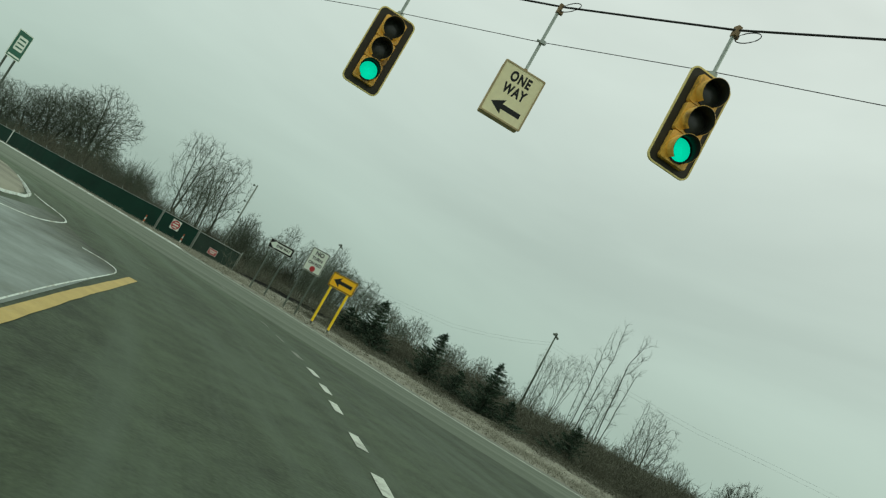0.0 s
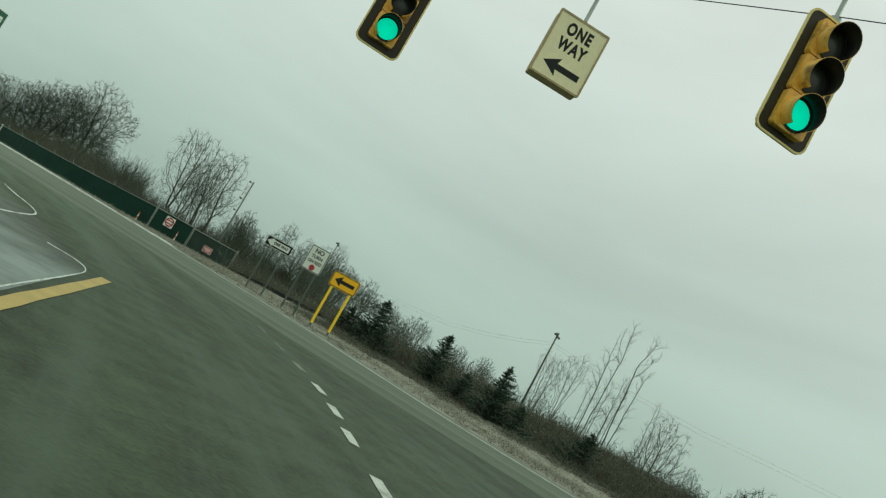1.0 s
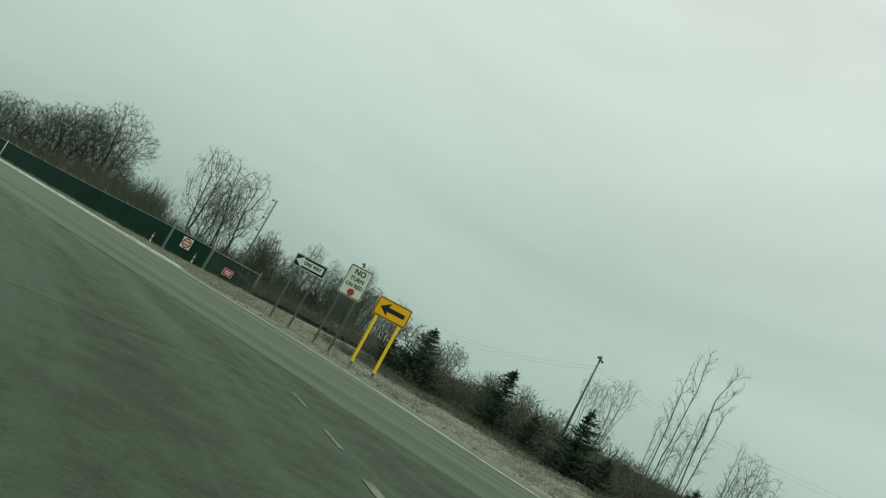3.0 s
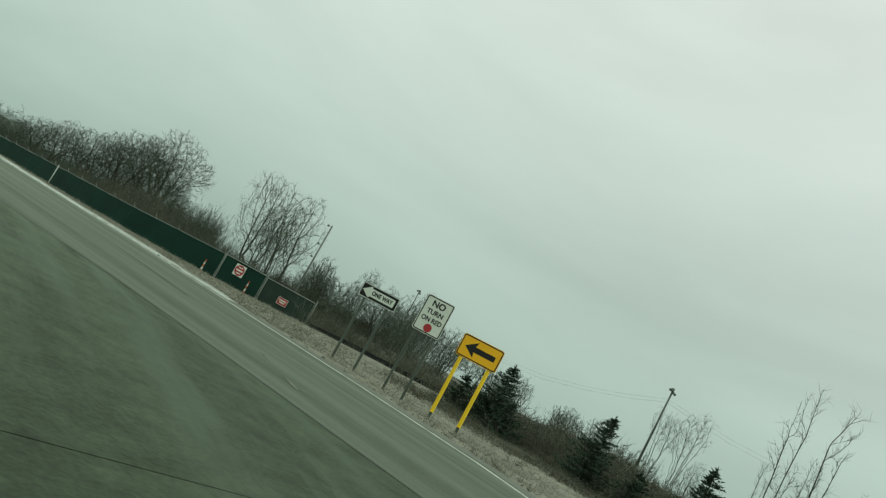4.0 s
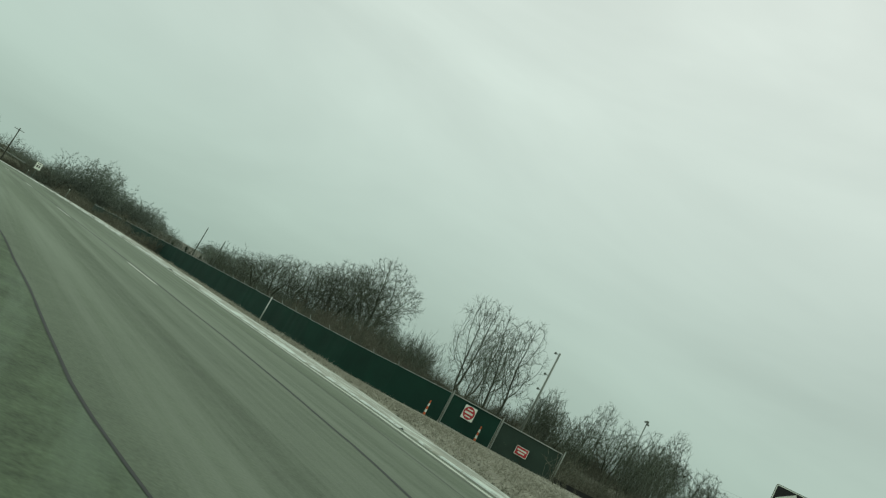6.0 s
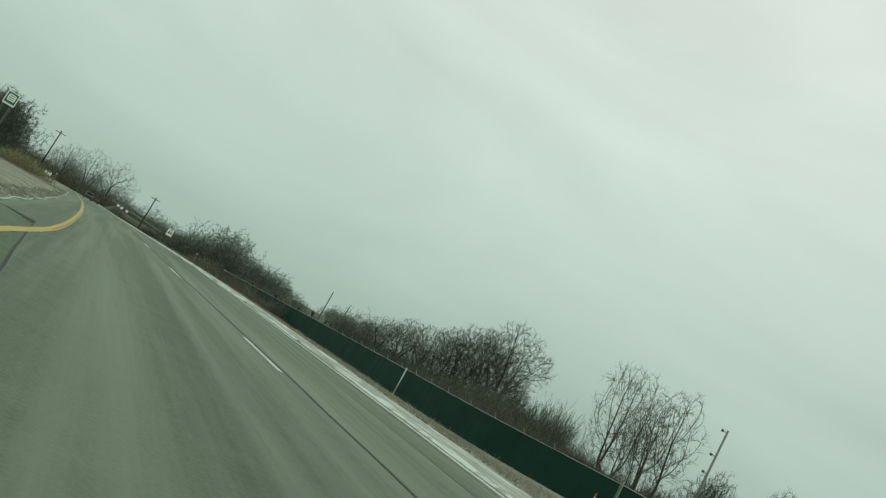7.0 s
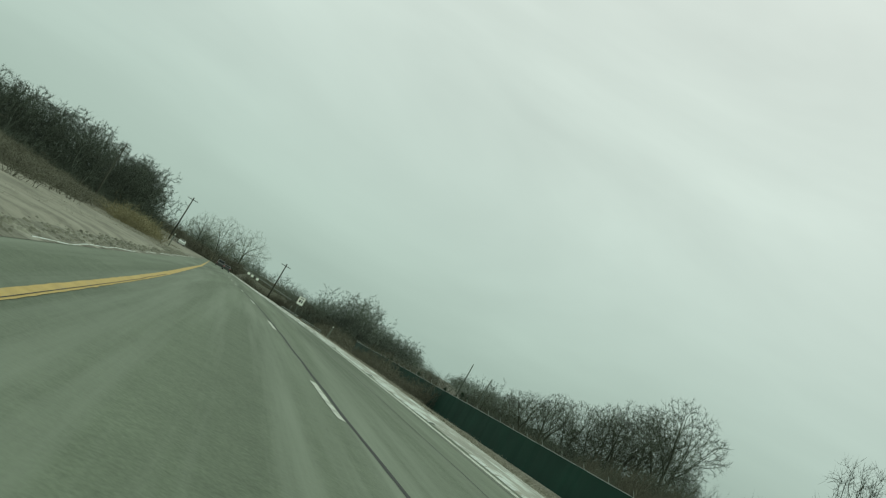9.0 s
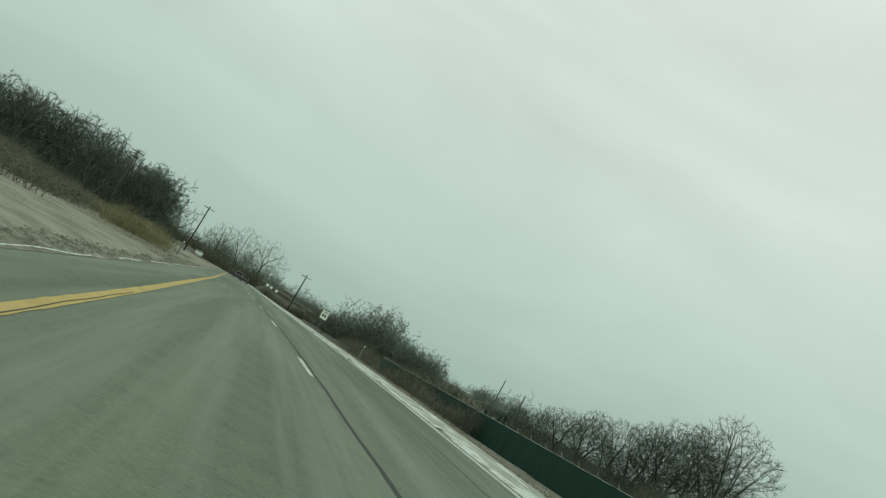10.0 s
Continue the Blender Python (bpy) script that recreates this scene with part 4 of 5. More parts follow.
def guard_rail(a, b, height, label, lift=0.0):
    za = float(lie(*a)) + lift
    ln = math.dist(a, b)
    ob = thing("guard_rail", (a[0], a[1], za), math.degrees(math.atan2(b[1] - a[1], b[0] - a[0])), label, "guard rail", "guard rails")
    drop = float(lie(*b)) + lift - za
    n = int(ln / 3.8)
    for i in range(n + 1):
        u = i / n
        part("post", Shape().box((ln * u, -0.1, drop * u + height / 2 - 0.1), (0.12, 0.16, height)), WOOD, ob)
    s = Shape()
    prof = [(0.0, -0.16), (0.06, -0.12), (0.06, -0.06), (0.0, 0.0), (0.06, 0.06), (0.06, 0.12), (0.0, 0.16), (-0.01, 0.16), (-0.01, -0.16)]
    k = len(prof)
    s.v = [(ln * u, p, drop * u + height - 0.12 + q) for u in (0, 1) for p, q in prof]
    s.f = [(i, (i + 1) % k, k + (i + 1) % k, k + i) for i in range(k)] + [tuple(range(k)), tuple(range(2 * k - 1, k - 1, -1))]
    part("beam", s, PALE_POLE if height > 0.8 else DULL_STEEL, ob, "corrugated steel beam")


guard_rail((27.8, 138), (27.2, 160), 0.62, "weathered steel guard rail on wooden posts")
guard_rail((27.0, 165), (26.3, 198), 0.62, "weathered steel guard rail on wooden posts")
guard_rail((16.8, 289), (33.5, 289), 0.85, "pale steel guard rail along an earth bank", 2.5)
for k in range(2):
    cable("power_line", [(-11 + k * 0.6, 195, 8.4 - 0.3 * k), (-25, 165, 7.2 - 0.3 * k), (-46 + k, 130, 8.0)], 0.012, "thin overhead power line")
    cable("power_line", [(170, 150, 9.6 - 0.6 * k), (141, 110, 8.5 - 0.6 * k), (125.6, 87.6, 8.3 - 0.6 * k), (115.7, 73.7, 9.0 - 0.5 * k), (108, 63.2, 9.9 - 0.5 * k), (102.7, 55.6, 10.9 - 0.4 * k), (108, 49, 10.2 - 0.5 * k), (117, 37, 10.2 - 0.6 * k), (124, 28.4, 11.0 - 0.6 * k), (150, 0, 13.0 - 0.6 * k)], 0.008, "thin overhead power line")


# ---- vehicles far ahead ----
def vehicle(name, x, y, turn, size, mat, label, cargo=0.0):
    l, w, h = size
    ob = thing(name, (x, y, float(lie(x, y))), turn, label, "car", "vehicles far ahead")
    prof = [(-l / 2, 0.35), (l / 2, 0.35), (l / 2, 0.9), (l / 2 - 0.1, 1.0), (l * 0.24, 1.05), (l * 0.12, h), (-l * 0.36, h), (-l / 2 + 0.1, 1.05), (-l / 2, 0.95)]
    s = Shape()
    n = len(prof)
    s.v = [(side * w / 2 * (0.86 if z > 1.1 else 1.0), yy, z) for side in (-1, 1) for yy, z in prof]
    s.f = [tuple(range(n)), tuple(range(2 * n - 1, n - 1, -1))] + [(i, n + i, n + (i + 1) % n, (i + 1) % n) for i in range(n)]
    part("body", s, mat, ob)
    part("rear_window", Shape().box((0, -l * 0.44, (h + 1.1) / 2), (w * 0.7, 0.06, (h - 1.1) * 0.7), Matrix()), GLASS_DARK, ob, "dark rear window")
    part("windscreen", Shape().box((0, l * 0.19, (h + 1.05) / 2), (w * 0.72, 0.06, (h - 1.05) * 0.7)), GLASS_DARK, ob, "dark windscreen")
    for sx in (-1, 1):
        for sy in (-0.32, 0.32):
            wheel = part("wheel", Shape().tube([(sx * (w / 2 - 0.2), sy * l, 0.34), (sx * (w / 2 + 0.01), sy * l, 0.34)], 0.34, 14), RUBBER, ob)
            part("rim", Shape().tube([(sx * (w / 2 + 0.005), sy * l, 0.34), (sx * (w / 2 + 0.02), sy * l, 0.34)], 0.2, 10), GALV, wheel)
        part("tail_light", Shape().box((sx * (w / 2 - 0.12), -l / 2 - 0.01, 0.85), (0.12, 0.04, 0.16)), RED_SIGN, ob, "red tail light")
    if cargo:
        part("cargo_box", Shape().slab(rounded(w, cargo, 0.05, 0, 0.9 + cargo / 2), -l / 2, l * 0.1), CAR_WHITE, ob, "pale cargo box")


vehicle("pickup_truck", 11.4, 262, 2, (5.6, 2.0, 1.9), CAR_DARK, "dark pickup truck driving away on the highway")
vehicle("car", 13.4, 256, 2, (4.5, 1.8, 1.45), CAR_DARK, "dark saloon car driving away on the highway")
vehicle("car", -1.0, 282, 182, (4.6, 1.85, 1.5), CAR_WHITE, "white car beyond the median grass")
for x, y in ((18.6, 244), (19.6, 246), (21.0, 244)):
    ob = thing("junction_sign", (x, y, float(lie(x, y))), facing(184), "small white sign board on a steel post", "sign", "white signs by the bank")
    plate(ob, 0.62, 0.55, 2.3, WHITE_SIGN, 0.04)
    posts(ob, (0,), -0.3, 2.5, DULL_STEEL, 0.05)
bank = Shape()
for k in range(13):
    x = 15.6 + 1.6 * k
    for dy, u in ((-9, 0), (-5, 0.55), (-1.6, 1.0), (3, 1.0), (12, 0)):
        z = float(lie(x, 290 + dy))
        end = min(1.0, k / 1.5, (12 - k) / 2)
        bank.v.append((x, 290 + dy, z - 0.2 + u * end * (2.2 + 0.08 * k + 0.2 * noise.noise((x * 0.4, dy, 3)))))
bank.f = [(5 * k + q, 5 * k + 5 + q, 5 * k + 6 + q, 5 * k + 1 + q) for k in range(12) for q in range(4)]
solid("embankment", bank, WEEDS, "low weedy earth bank carrying a guard rail", "embankment", kind="structure", smooth=True)
for x, y in ((25.3, 111), (25.1, 160), (10.9, 112)):
    ob = thing("delineator", (x, y, float(lie(x, y))), 0, "slim roadside marker post with pale reflector", "marker post", "roadside marker posts")
    part("post", Shape().box((0, 0, 0.45), (0.08, 0.02, 1.3)), DULL_STEEL, ob)
    part("reflector", Shape().slab(circle(0.05, 0, 1.05, 10), -0.025, -0.012), WHITE_SIGN, ob, "pale reflector")


# ---- trees ----
def sliver(shape, p, d, width, r):
    """One fine twig: a thin tapering blade of bark."""
    w = Vector((r.gauss(0, 1), r.gauss(0, 1), r.gauss(0, 1))).cross(d)
    if w.length < 1e-6:
        return
    w = w.normalized() * width / 2
    k = len(shape.v)
    shape.v += [tuple(p - w), tuple(p + w), tuple(p + d)]
    shape.f.append((k, k + 1, k + 2))


def grow(rng, height, spread, sizes, twigs=8, sides=(7, 5, 3, 3), stems=1, bare=0.2, thick=0.018, wide=0.024, up=0.06, lean=0.2, reach=1.0, wander=0.14):
    """A bare tree: (trunk shape, crown shape). sizes: how many branches leave each limb, level by level; twigs: fine blades on the last level."""
    trunk, crown = Shape(), Shape()

    def limb(p, d, length, r, level, n_seg):
        pts, rad, q = [Vector(p)], [r], Vector(p)
        d = Vector(d).normalized()
        for i in range(n_seg):
            d = (d + Vector((rng.gauss(0, wander), rng.gauss(0, wander), rng.gauss(up, 0.08)))).normalized()
            q = q + d * length / n_seg
            pts.append(q.copy())
            rad.append(max(0.008, r * (1 - (i + 1) / n_seg * (0.6 if level == 0 else 0.8))))
        (trunk if level == 0 else crown).tube(pts, rad, sides[min(level, 3)], caps=False)
        last = level == len(sizes)
        count = twigs if last else sizes[level]
        low = bare if level == 0 else 0.12
        for k in range(count):
            u = low + (1 - low) * (k + rng.random()) / count
            i = min(int(u * n_seg), n_seg - 1)
            at = pts[i].lerp(pts[i + 1], u * n_seg - i)
            ahead = (pts[i + 1] - pts[i]).normalized()
            side = ahead.orthogonal().normalized()
            side.rotate(Matrix.Rotation(rng.random() * 2 * math.pi, 3, ahead))
            way = (ahead * rng.uniform(0.55, 0.95) + side * rng.uniform(0.55, 1.05) * spread + Vector((0, 0, up * 2.5))).normalized()
            if last:
                sliver(crown, at, way * length * rng.uniform(0.25, 0.6), wide * rng.uniform(0.7, 1.3), rng)
            else:
                lng = length * reach * (rng.uniform(0.45, 0.7) * (1.15 - 0.6 * u) if level == 0 else rng.uniform(0.4, 0.68) * (1.2 - 0.5 * u))
                limb(at, way, lng, max(0.010, rad[i] * rng.uniform(0.42, 0.62)), level + 1, max(2, n_seg - 2) if level < 1 else 2 if level < 2 or thick < 0.008 else 1)

    for s in range(stems):
        a = 2 * math.pi * s / stems + rng.random()
        tilt = rng.uniform(0.3, 1.0) * lean if stems > 1 else rng.uniform(0, 0.06)
        foot = 0.3 * (stems > 1)
        limb((foot * math.cos(a), foot * math.sin(a), -0.3), (math.cos(a) * tilt, math.sin(a) * tilt, 1), height * (rng.uniform(0.68, 0.97) if stems > 1 else 0.86), height * thick / stems ** 0.45, 0, 6)
    return trunk, crown


def crown_points(rng, n, lobes):
    """Points where a crown has twigs, from lobes (x, y, z, radius, flatness), more of them towards the outside."""
    out, weight = [], [c[3] ** 2 for c in lobes]
    while len(out) < n:
        x, y, z, r, flat = rng.choices(lobes, weight)[0]
        d = Vector((rng.gauss(0, 1), rng.gauss(0, 1), rng.gauss(0, 1))).normalized() * r * rng.random() ** 0.42
        if z + d.z * flat > 0.5:
            out.append((x + d.x, y + d.y, z + d.z * flat))
    return np.array(out)


def reach_out(rng, points, stems, step, kill, up=0.0, jitter=0.12):
    """Limbs that grow towards the points until each is reached: (nodes, parents). stems: paths from the ground to the first fork."""
    pos, parent = [], []
    for path in stems:
        for i, p in enumerate(path):
            parent.append(len(pos) - 1 if i else -1)
            pos.append(np.array(p, float))
    near, best = np.zeros(len(points), int), np.full(len(points), 1e9)
    alive, first = np.ones(len(points), bool), 0
    for _ in range(160):
        fresh = np.array(pos[first:])
        d = np.linalg.norm(points[:, None] - fresh[None], axis=2)
        k = d.argmin(1)
        closer = d[np.arange(len(points)), k] < best
        near[closer], best[closer] = k[closer] + first, d[np.arange(len(points)), k][closer]
        alive &= best > kill
        if not alive.any():
            break
        first = len(pos)
        everything = np.array(pos)
        way = points[alive] - everything[near[alive]]
        way /= np.linalg.norm(way, axis=1)[:, None]
        total = np.zeros((len(pos), 3))
        np.add.at(total, near[alive], way)
        for i in np.unique(near[alive]):
            back = everything[i] - everything[parent[i]] if parent[i] >= 0 else np.array([0, 0, 1.0])
            v = total[i] / (np.linalg.norm(total[i]) + 1e-9) + 0.8 * back / np.linalg.norm(back) + np.array([rng.gauss(0, jitter), rng.gauss(0, jitter), up + rng.gauss(0, jitter)])
            q = everything[i] + v / np.linalg.norm(v) * step * rng.uniform(0.8, 1.15)
            if np.linalg.norm(everything - q, axis=1).min() > 0.3 * step:
                pos.append(q)
                parent.append(int(i))
        if len(pos) == first:
            break
    return np.array(pos), parent


def limbs(rng, nodes, parent, tip, power=2.35, twigs=2, length=0.6, wide=0.02, droop=0.15, sides=(7, 4, 3), cap=9.0):
    """Tapering limbs along the grown nodes, with fine twigs at their ends: (trunk shape, crown shape)."""
    n = len(nodes)
    load, kids = np.zeros(n), [[] for _ in range(n)]
    for i in range(n - 1, -1, -1):
        if not kids[i]:
            load[i] = 1.0
        if parent[i] >= 0:
            load[parent[i]] += load[i]
            kids[parent[i]].append(i)
    radius = np.minimum(tip * load ** (1 / power), cap)
    trunk, crown = Shape(), Shape()
    heads = [(i, None) for i in range(n) if parent[i] < 0]
    while heads:
        i, before = heads.pop()
        path, rad = ([nodes[before]], [min(radius[before], radius[i] * 1.15)]) if before is not None else ([], [])
        big = radius[i]
        while True:
            path.append(nodes[i])
            rad.append(radius[i])
            if not kids[i]:
                break
            order = sorted(kids[i], key=lambda c: -load[c])
            heads += [(c, i) for c in order[1:]]
            i = order[0]
        if before is None:
            rad[0] *= 1.35
        rad[-1] *= 0.5
        (trunk if before is None else crown).tube(path, [float(r) for r in rad], sides[0] if before is None else sides[1] if big > tip * 4 else sides[2], caps=False)
    for i in range(n):
        if load[i] <= 3 and parent[i] >= 0:
            ahead = Vector(nodes[i] - nodes[parent[i]]).normalized()
            for _ in range(twigs):
                way = ahead * rng.uniform(0.4, 1.0) + Vector((rng.gauss(0, 0.55), rng.gauss(0, 0.55), rng.gauss(droop, 0.45)))
                sliver(crown, Vector(nodes[i]), way.normalized() * length * rng.uniform(0.5, 1.25), wide * rng.uniform(0.7, 1.3), rng)
    return trunk, crown


def stem(rng, foot, top, bends=5, wander=0.07):
    a, b = Vector(foot), Vector(top)
    return [a.lerp(b, i / bends) + (Vector((rng.gauss(0, wander), rng.gauss(0, wander), 0)) if 0 < i else Vector()) for i in range(bends + 1)]


def oak_tree(rng, n=2100, step=0.30, kill=0.31, twigs=4, **more):
    """A wide crown of several domes on a short forked trunk, ten units high."""
    lobes = [(0, 0, 6.8, 3.0, 1.0)]
    for i in range(7):
        a = 6.283 * i / 7 + rng.uniform(-0.3, 0.3)
        far, low = rng.uniform(2.2, 3.3), rng.uniform(3.4, 6.6)
        lobes.append((far * math.cos(a), far * math.sin(a), low, rng.uniform(1.5, 2.3), 0.9))
    stems = []
    for i in range(rng.choice((2, 3))):
        a = rng.random() * 6.283
        stems.append(stem(rng, (0.25 * math.cos(a), 0.25 * math.sin(a), -0.3), (0.9 * math.cos(a), 0.9 * math.sin(a), rng.uniform(1.8, 3.2))))
    nodes, parent = reach_out(rng, crown_points(rng, n, lobes), stems, step, kill, 0.10, 0.09)
    return limbs(rng, nodes, parent, 0.0098, 2.0, twigs, 0.6, 0.022, cap=0.36, **more)


def oval_tree(rng, n=1150, step=0.32, stems=4, radius=3.0, low=1.8, twigs=3, tip=0.0095, wide=0.021, kill=0.36, **more):
    """An oval crown on a few upswept stems, ten units high."""
    mid = (low + 10) / 2
    lobes = [(0, 0, mid, radius, (10 - low) / 2 / radius)] + [(rng.uniform(-1, 1) * radius * 0.6, rng.uniform(-1, 1) * radius * 0.6, rng.uniform(low + 1, 9), radius * 0.55, 1.1) for _ in range(5)]
    feet = []
    for i in range(stems):
        a = 6.283 * (i + rng.random() * 0.6) / stems
        feet.append(stem(rng, (0.3 * math.cos(a), 0.3 * math.sin(a), -0.3), (radius * 0.38 * math.cos(a), radius * 0.38 * math.sin(a), low + rng.uniform(-0.8, 0.6))))
    nodes, parent = reach_out(rng, crown_points(rng, n, lobes), feet, step, kill, 0.30, 0.06)
    return limbs(rng, nodes, parent, tip, 2.05, twigs, 0.7, wide, droop=0.35, cap=0.24, **more)


def dome_tree(rng, n=900, step=0.38, twigs=4, kill=0.4, wide=0.034, **more):
    """A low rounded crown, twiggy down to the brush, ten units high."""
    lobes = [(0, 0, 5.2, 4.4, 1.05)] + [(rng.uniform(-3, 3), rng.uniform(-3, 3), rng.uniform(3.5, 6.5), 2.4, 1.0) for _ in range(4)]
    feet = []
    for i in range(4):
        a = 6.283 * (i + rng.random() * 0.7) / 4
        feet.append(stem(rng, (0.5 * math.cos(a), 0.5 * math.sin(a), -0.3), (1.7 * math.cos(a), 1.7 * math.sin(a), rng.uniform(2.0, 3.0))))
    nodes, parent = reach_out(rng, crown_points(rng, n, lobes), feet, step, kill, 0.16, 0.10)
    return limbs(rng, nodes, parent, 0.019, twigs=twigs, length=0.8, wide=wide, cap=0.3, **more)


def slim_tree(rng, n=420, step=0.33, twigs=3):
    """A tall narrow tree whose few long branches sweep upward, ten units high."""
    lobes = [(rng.gauss(0, 0.25), rng.gauss(0, 0.25), z, 0.3 + 0.055 * (9.6 - abs(z - 6.8)), 1.2) for z in (3.4, 4.6, 5.8, 7.0, 8.2, 9.2)]
    feet = [stem(rng, (0.1 * k, 0.05 * k, -0.3), (0.35 * k, rng.uniform(-0.25, 0.25), rng.uniform(6.0, 8.6)), 9, 0.025) for k in (-1, 1)]
    nodes, parent = reach_out(rng, crown_points(rng, n, lobes), feet, step, 0.42, 0.6, 0.03)
    return limbs(rng, nodes, parent, 0.0095, twigs=twigs, length=0.6, wide=0.016, droop=0.5, cap=0.10)


def as_meshes(pair, twig):
    return pair[0].mesh("trunk", BARK, True), pair[1].mesh("crown", twig, False)


rng = random.Random(11)
KINDS = {
    "oak": [as_meshes(oak_tree(rng), TWIG) for _ in range(4)],
    "multi": [as_meshes(oval_tree(rng), TWIG) for _ in range(3)],
    "sapling": [as_meshes(slim_tree(rng), TWIG) for _ in range(4)],
    "dome": [as_meshes(dome_tree(rng), TWIG) for _ in range(4)],
    "fan": [as_meshes(oval_tree(rng, 520, 0.36, 7, 3.0, 4.0, 3, 0.0085, 0.018, 0.40), TWIG) for _ in range(2)],
    "pale": [as_meshes(oak_tree(rng, 1100, 0.38, 0.42, 3), PALE_BARK) for _ in range(2)],
}


def plant(kind, x, y, height, k=0, wide=1.0, turn=None, label="", group="bare trees"):
    t, c = KINDS[kind][k % len(KINDS[kind])]
    ob = thing("tree", (x, y, float(lie(x, y))), 0, label, "tree", group)
    ob.matrix_basis = Matrix.Translation((x, y, float(lie(x, y)))) @ Matrix.Rotation(rng.random() * 6.28 if turn is None else turn, 4, "Z") @ Matrix.Diagonal((height / 10 * wide, height / 10 * wide, height / 10, 1))
    part("trunk", t, BARK, ob)
    part("crown", c, TWIG, ob)
    return ob


OAK, MULTI, SLIM, DOME = "large bare oak with wide crooked limbs", "bare many-stemmed tree with upswept twigs", "tall slim bare tree with thin upright stems", "bare rounded thicket tree full of twigs"
OAKS = ((95.4, 173.6, 20.8, 0, 0.98), (89.5, 178, 16.6, 1, 1.0), (86.5, 182, 14.0, 2, 1.1), (84, 187, 12.4, 3, 1.15), (82, 194, 12.3, 0, 1.1), (79.7, 200, 10.4, 1, 1.2), (79.2, 210, 7.9, 2, 1.2), (92, 186, 14.0, 2, 1.0), (92.5, 176, 17.2, 3, 0.95), (99, 178, 15.5, 2, 0.9), (79, 225, 6.5, 3, 1.3), (75, 214, 6.5, 1, 1.2))
for x, y, h, k, w in OAKS:
    plant("oak", x, y, h, k, w, label=OAK)
for x, y, h, k, w in ((81.0, 113.6, 14.6, 0, 1.1), (75.6, 99.6, 13.5, 1, 1.0), (79.2, 106.8, 12.6, 2, 1.05)):
    plant("multi", x, y, h, k, w, label=MULTI)
for x, y, h, k in ((97, 168, 6.5, 0), (92, 164, 6.8, 1), (88, 166, 6.0, 2), (84, 158, 5.6, 3), (80, 150, 5.0, 0), (102, 172, 7.0, 1), (76, 140, 4.4, 2), (73, 130, 4.0, 3), (77, 92, 6.9, 0), (82, 90, 6.5, 1), (88, 90, 7.0, 2), (94, 90, 7.7, 0), (99, 92, 7.7, 1), (86, 70, 5.1, 1), (80, 60, 4.8, 2), (84, 52, 3.7, 0), (75, 50, 3.6, 1), (70, 66, 4.1, 2), (92, 80, 5.5, 1), (97, 84, 7.0, 0), (104, 96, 7.7, 2), (66, 60, 3.6, 0), (62, 48, 3.0, 1), (60, 41, 3.1, 2), (68, 76, 4.1, 1), (64, 37, 3.0, 0), (73, 84, 5.7, 2), (76, 76, 4.6, 0), (83, 82, 5.0, 1), (74, 58, 3.9, 2)):
    plant("dome", x, y, h, k, 0.95, label=DOME)
for x, y, h, k, kind in ((55, 25.7, 9.9, 0, "sapling"), (55.4, 26.4, 5.2, 2, "sapling"), (55.0, 25.2, 5.8, 3, "sapling"), (55.2, 24.3, 6.4, 0, "sapling"), (55, 23.7, 9.6, 1, "sapling"), (55.8, 24.7, 5.2, 3, "sapling"), (55, 21.5, 5.8, 0, "sapling"), (55, 20.2, 5.2, 1, "multi"), (57, 18.4, 3.0, 0, "multi"), (57, 14.0, 4.2, 0, "dome"), (60, 15.0, 4.0, 3, "dome"), (60, 10, 4.4, 1, "dome"), (56, 6, 4.4, 2, "dome"), (58, 31, 3.6, 1, "multi")):
    plant(kind, x, y, h, k, 1.0, label=SLIM if kind == "sapling" else MULTI if kind == "multi" else DOME)


for x, y, h, k, w in ((70.9, 84.6, 7.5, 0, 0.62), (73.5, 87, 6.6, 1, 0.6)):
    plant("dome", x, y, h, k, w, label=DOME)
for x, y, h, k, w in ((76.7, 83.2, 7.7, 0, 0.85), (84, 85.8, 7.4, 1, 0.9), (82, 80.5, 7.8, 2, 0.85), (75.8, 72.3, 7.8, 0, 0.7), (73, 70.5, 5.8, 1, 0.9), (79, 77, 6.6, 2, 0.9)):
    plant("multi", x, y, h, k, w, label=MULTI)
for x, y, h, k in ((102.4, 54.0, 8.8, 1), (103.6, 51.4, 9.8, 0)):
    plant("fan", x, y, h, k, 0.72, label="bare tree with a fan of many upright stems")
for x, y, h, k, w in ((6.8, 340, 17.5, 0, 1.05), (15.0, 342, 18.0, 1, 1.0), (-1.5, 348, 15.5, 1, 1.1)):
    plant("pale", x, y, h, k, w, label="large pale-barked bare tree with spreading limbs")


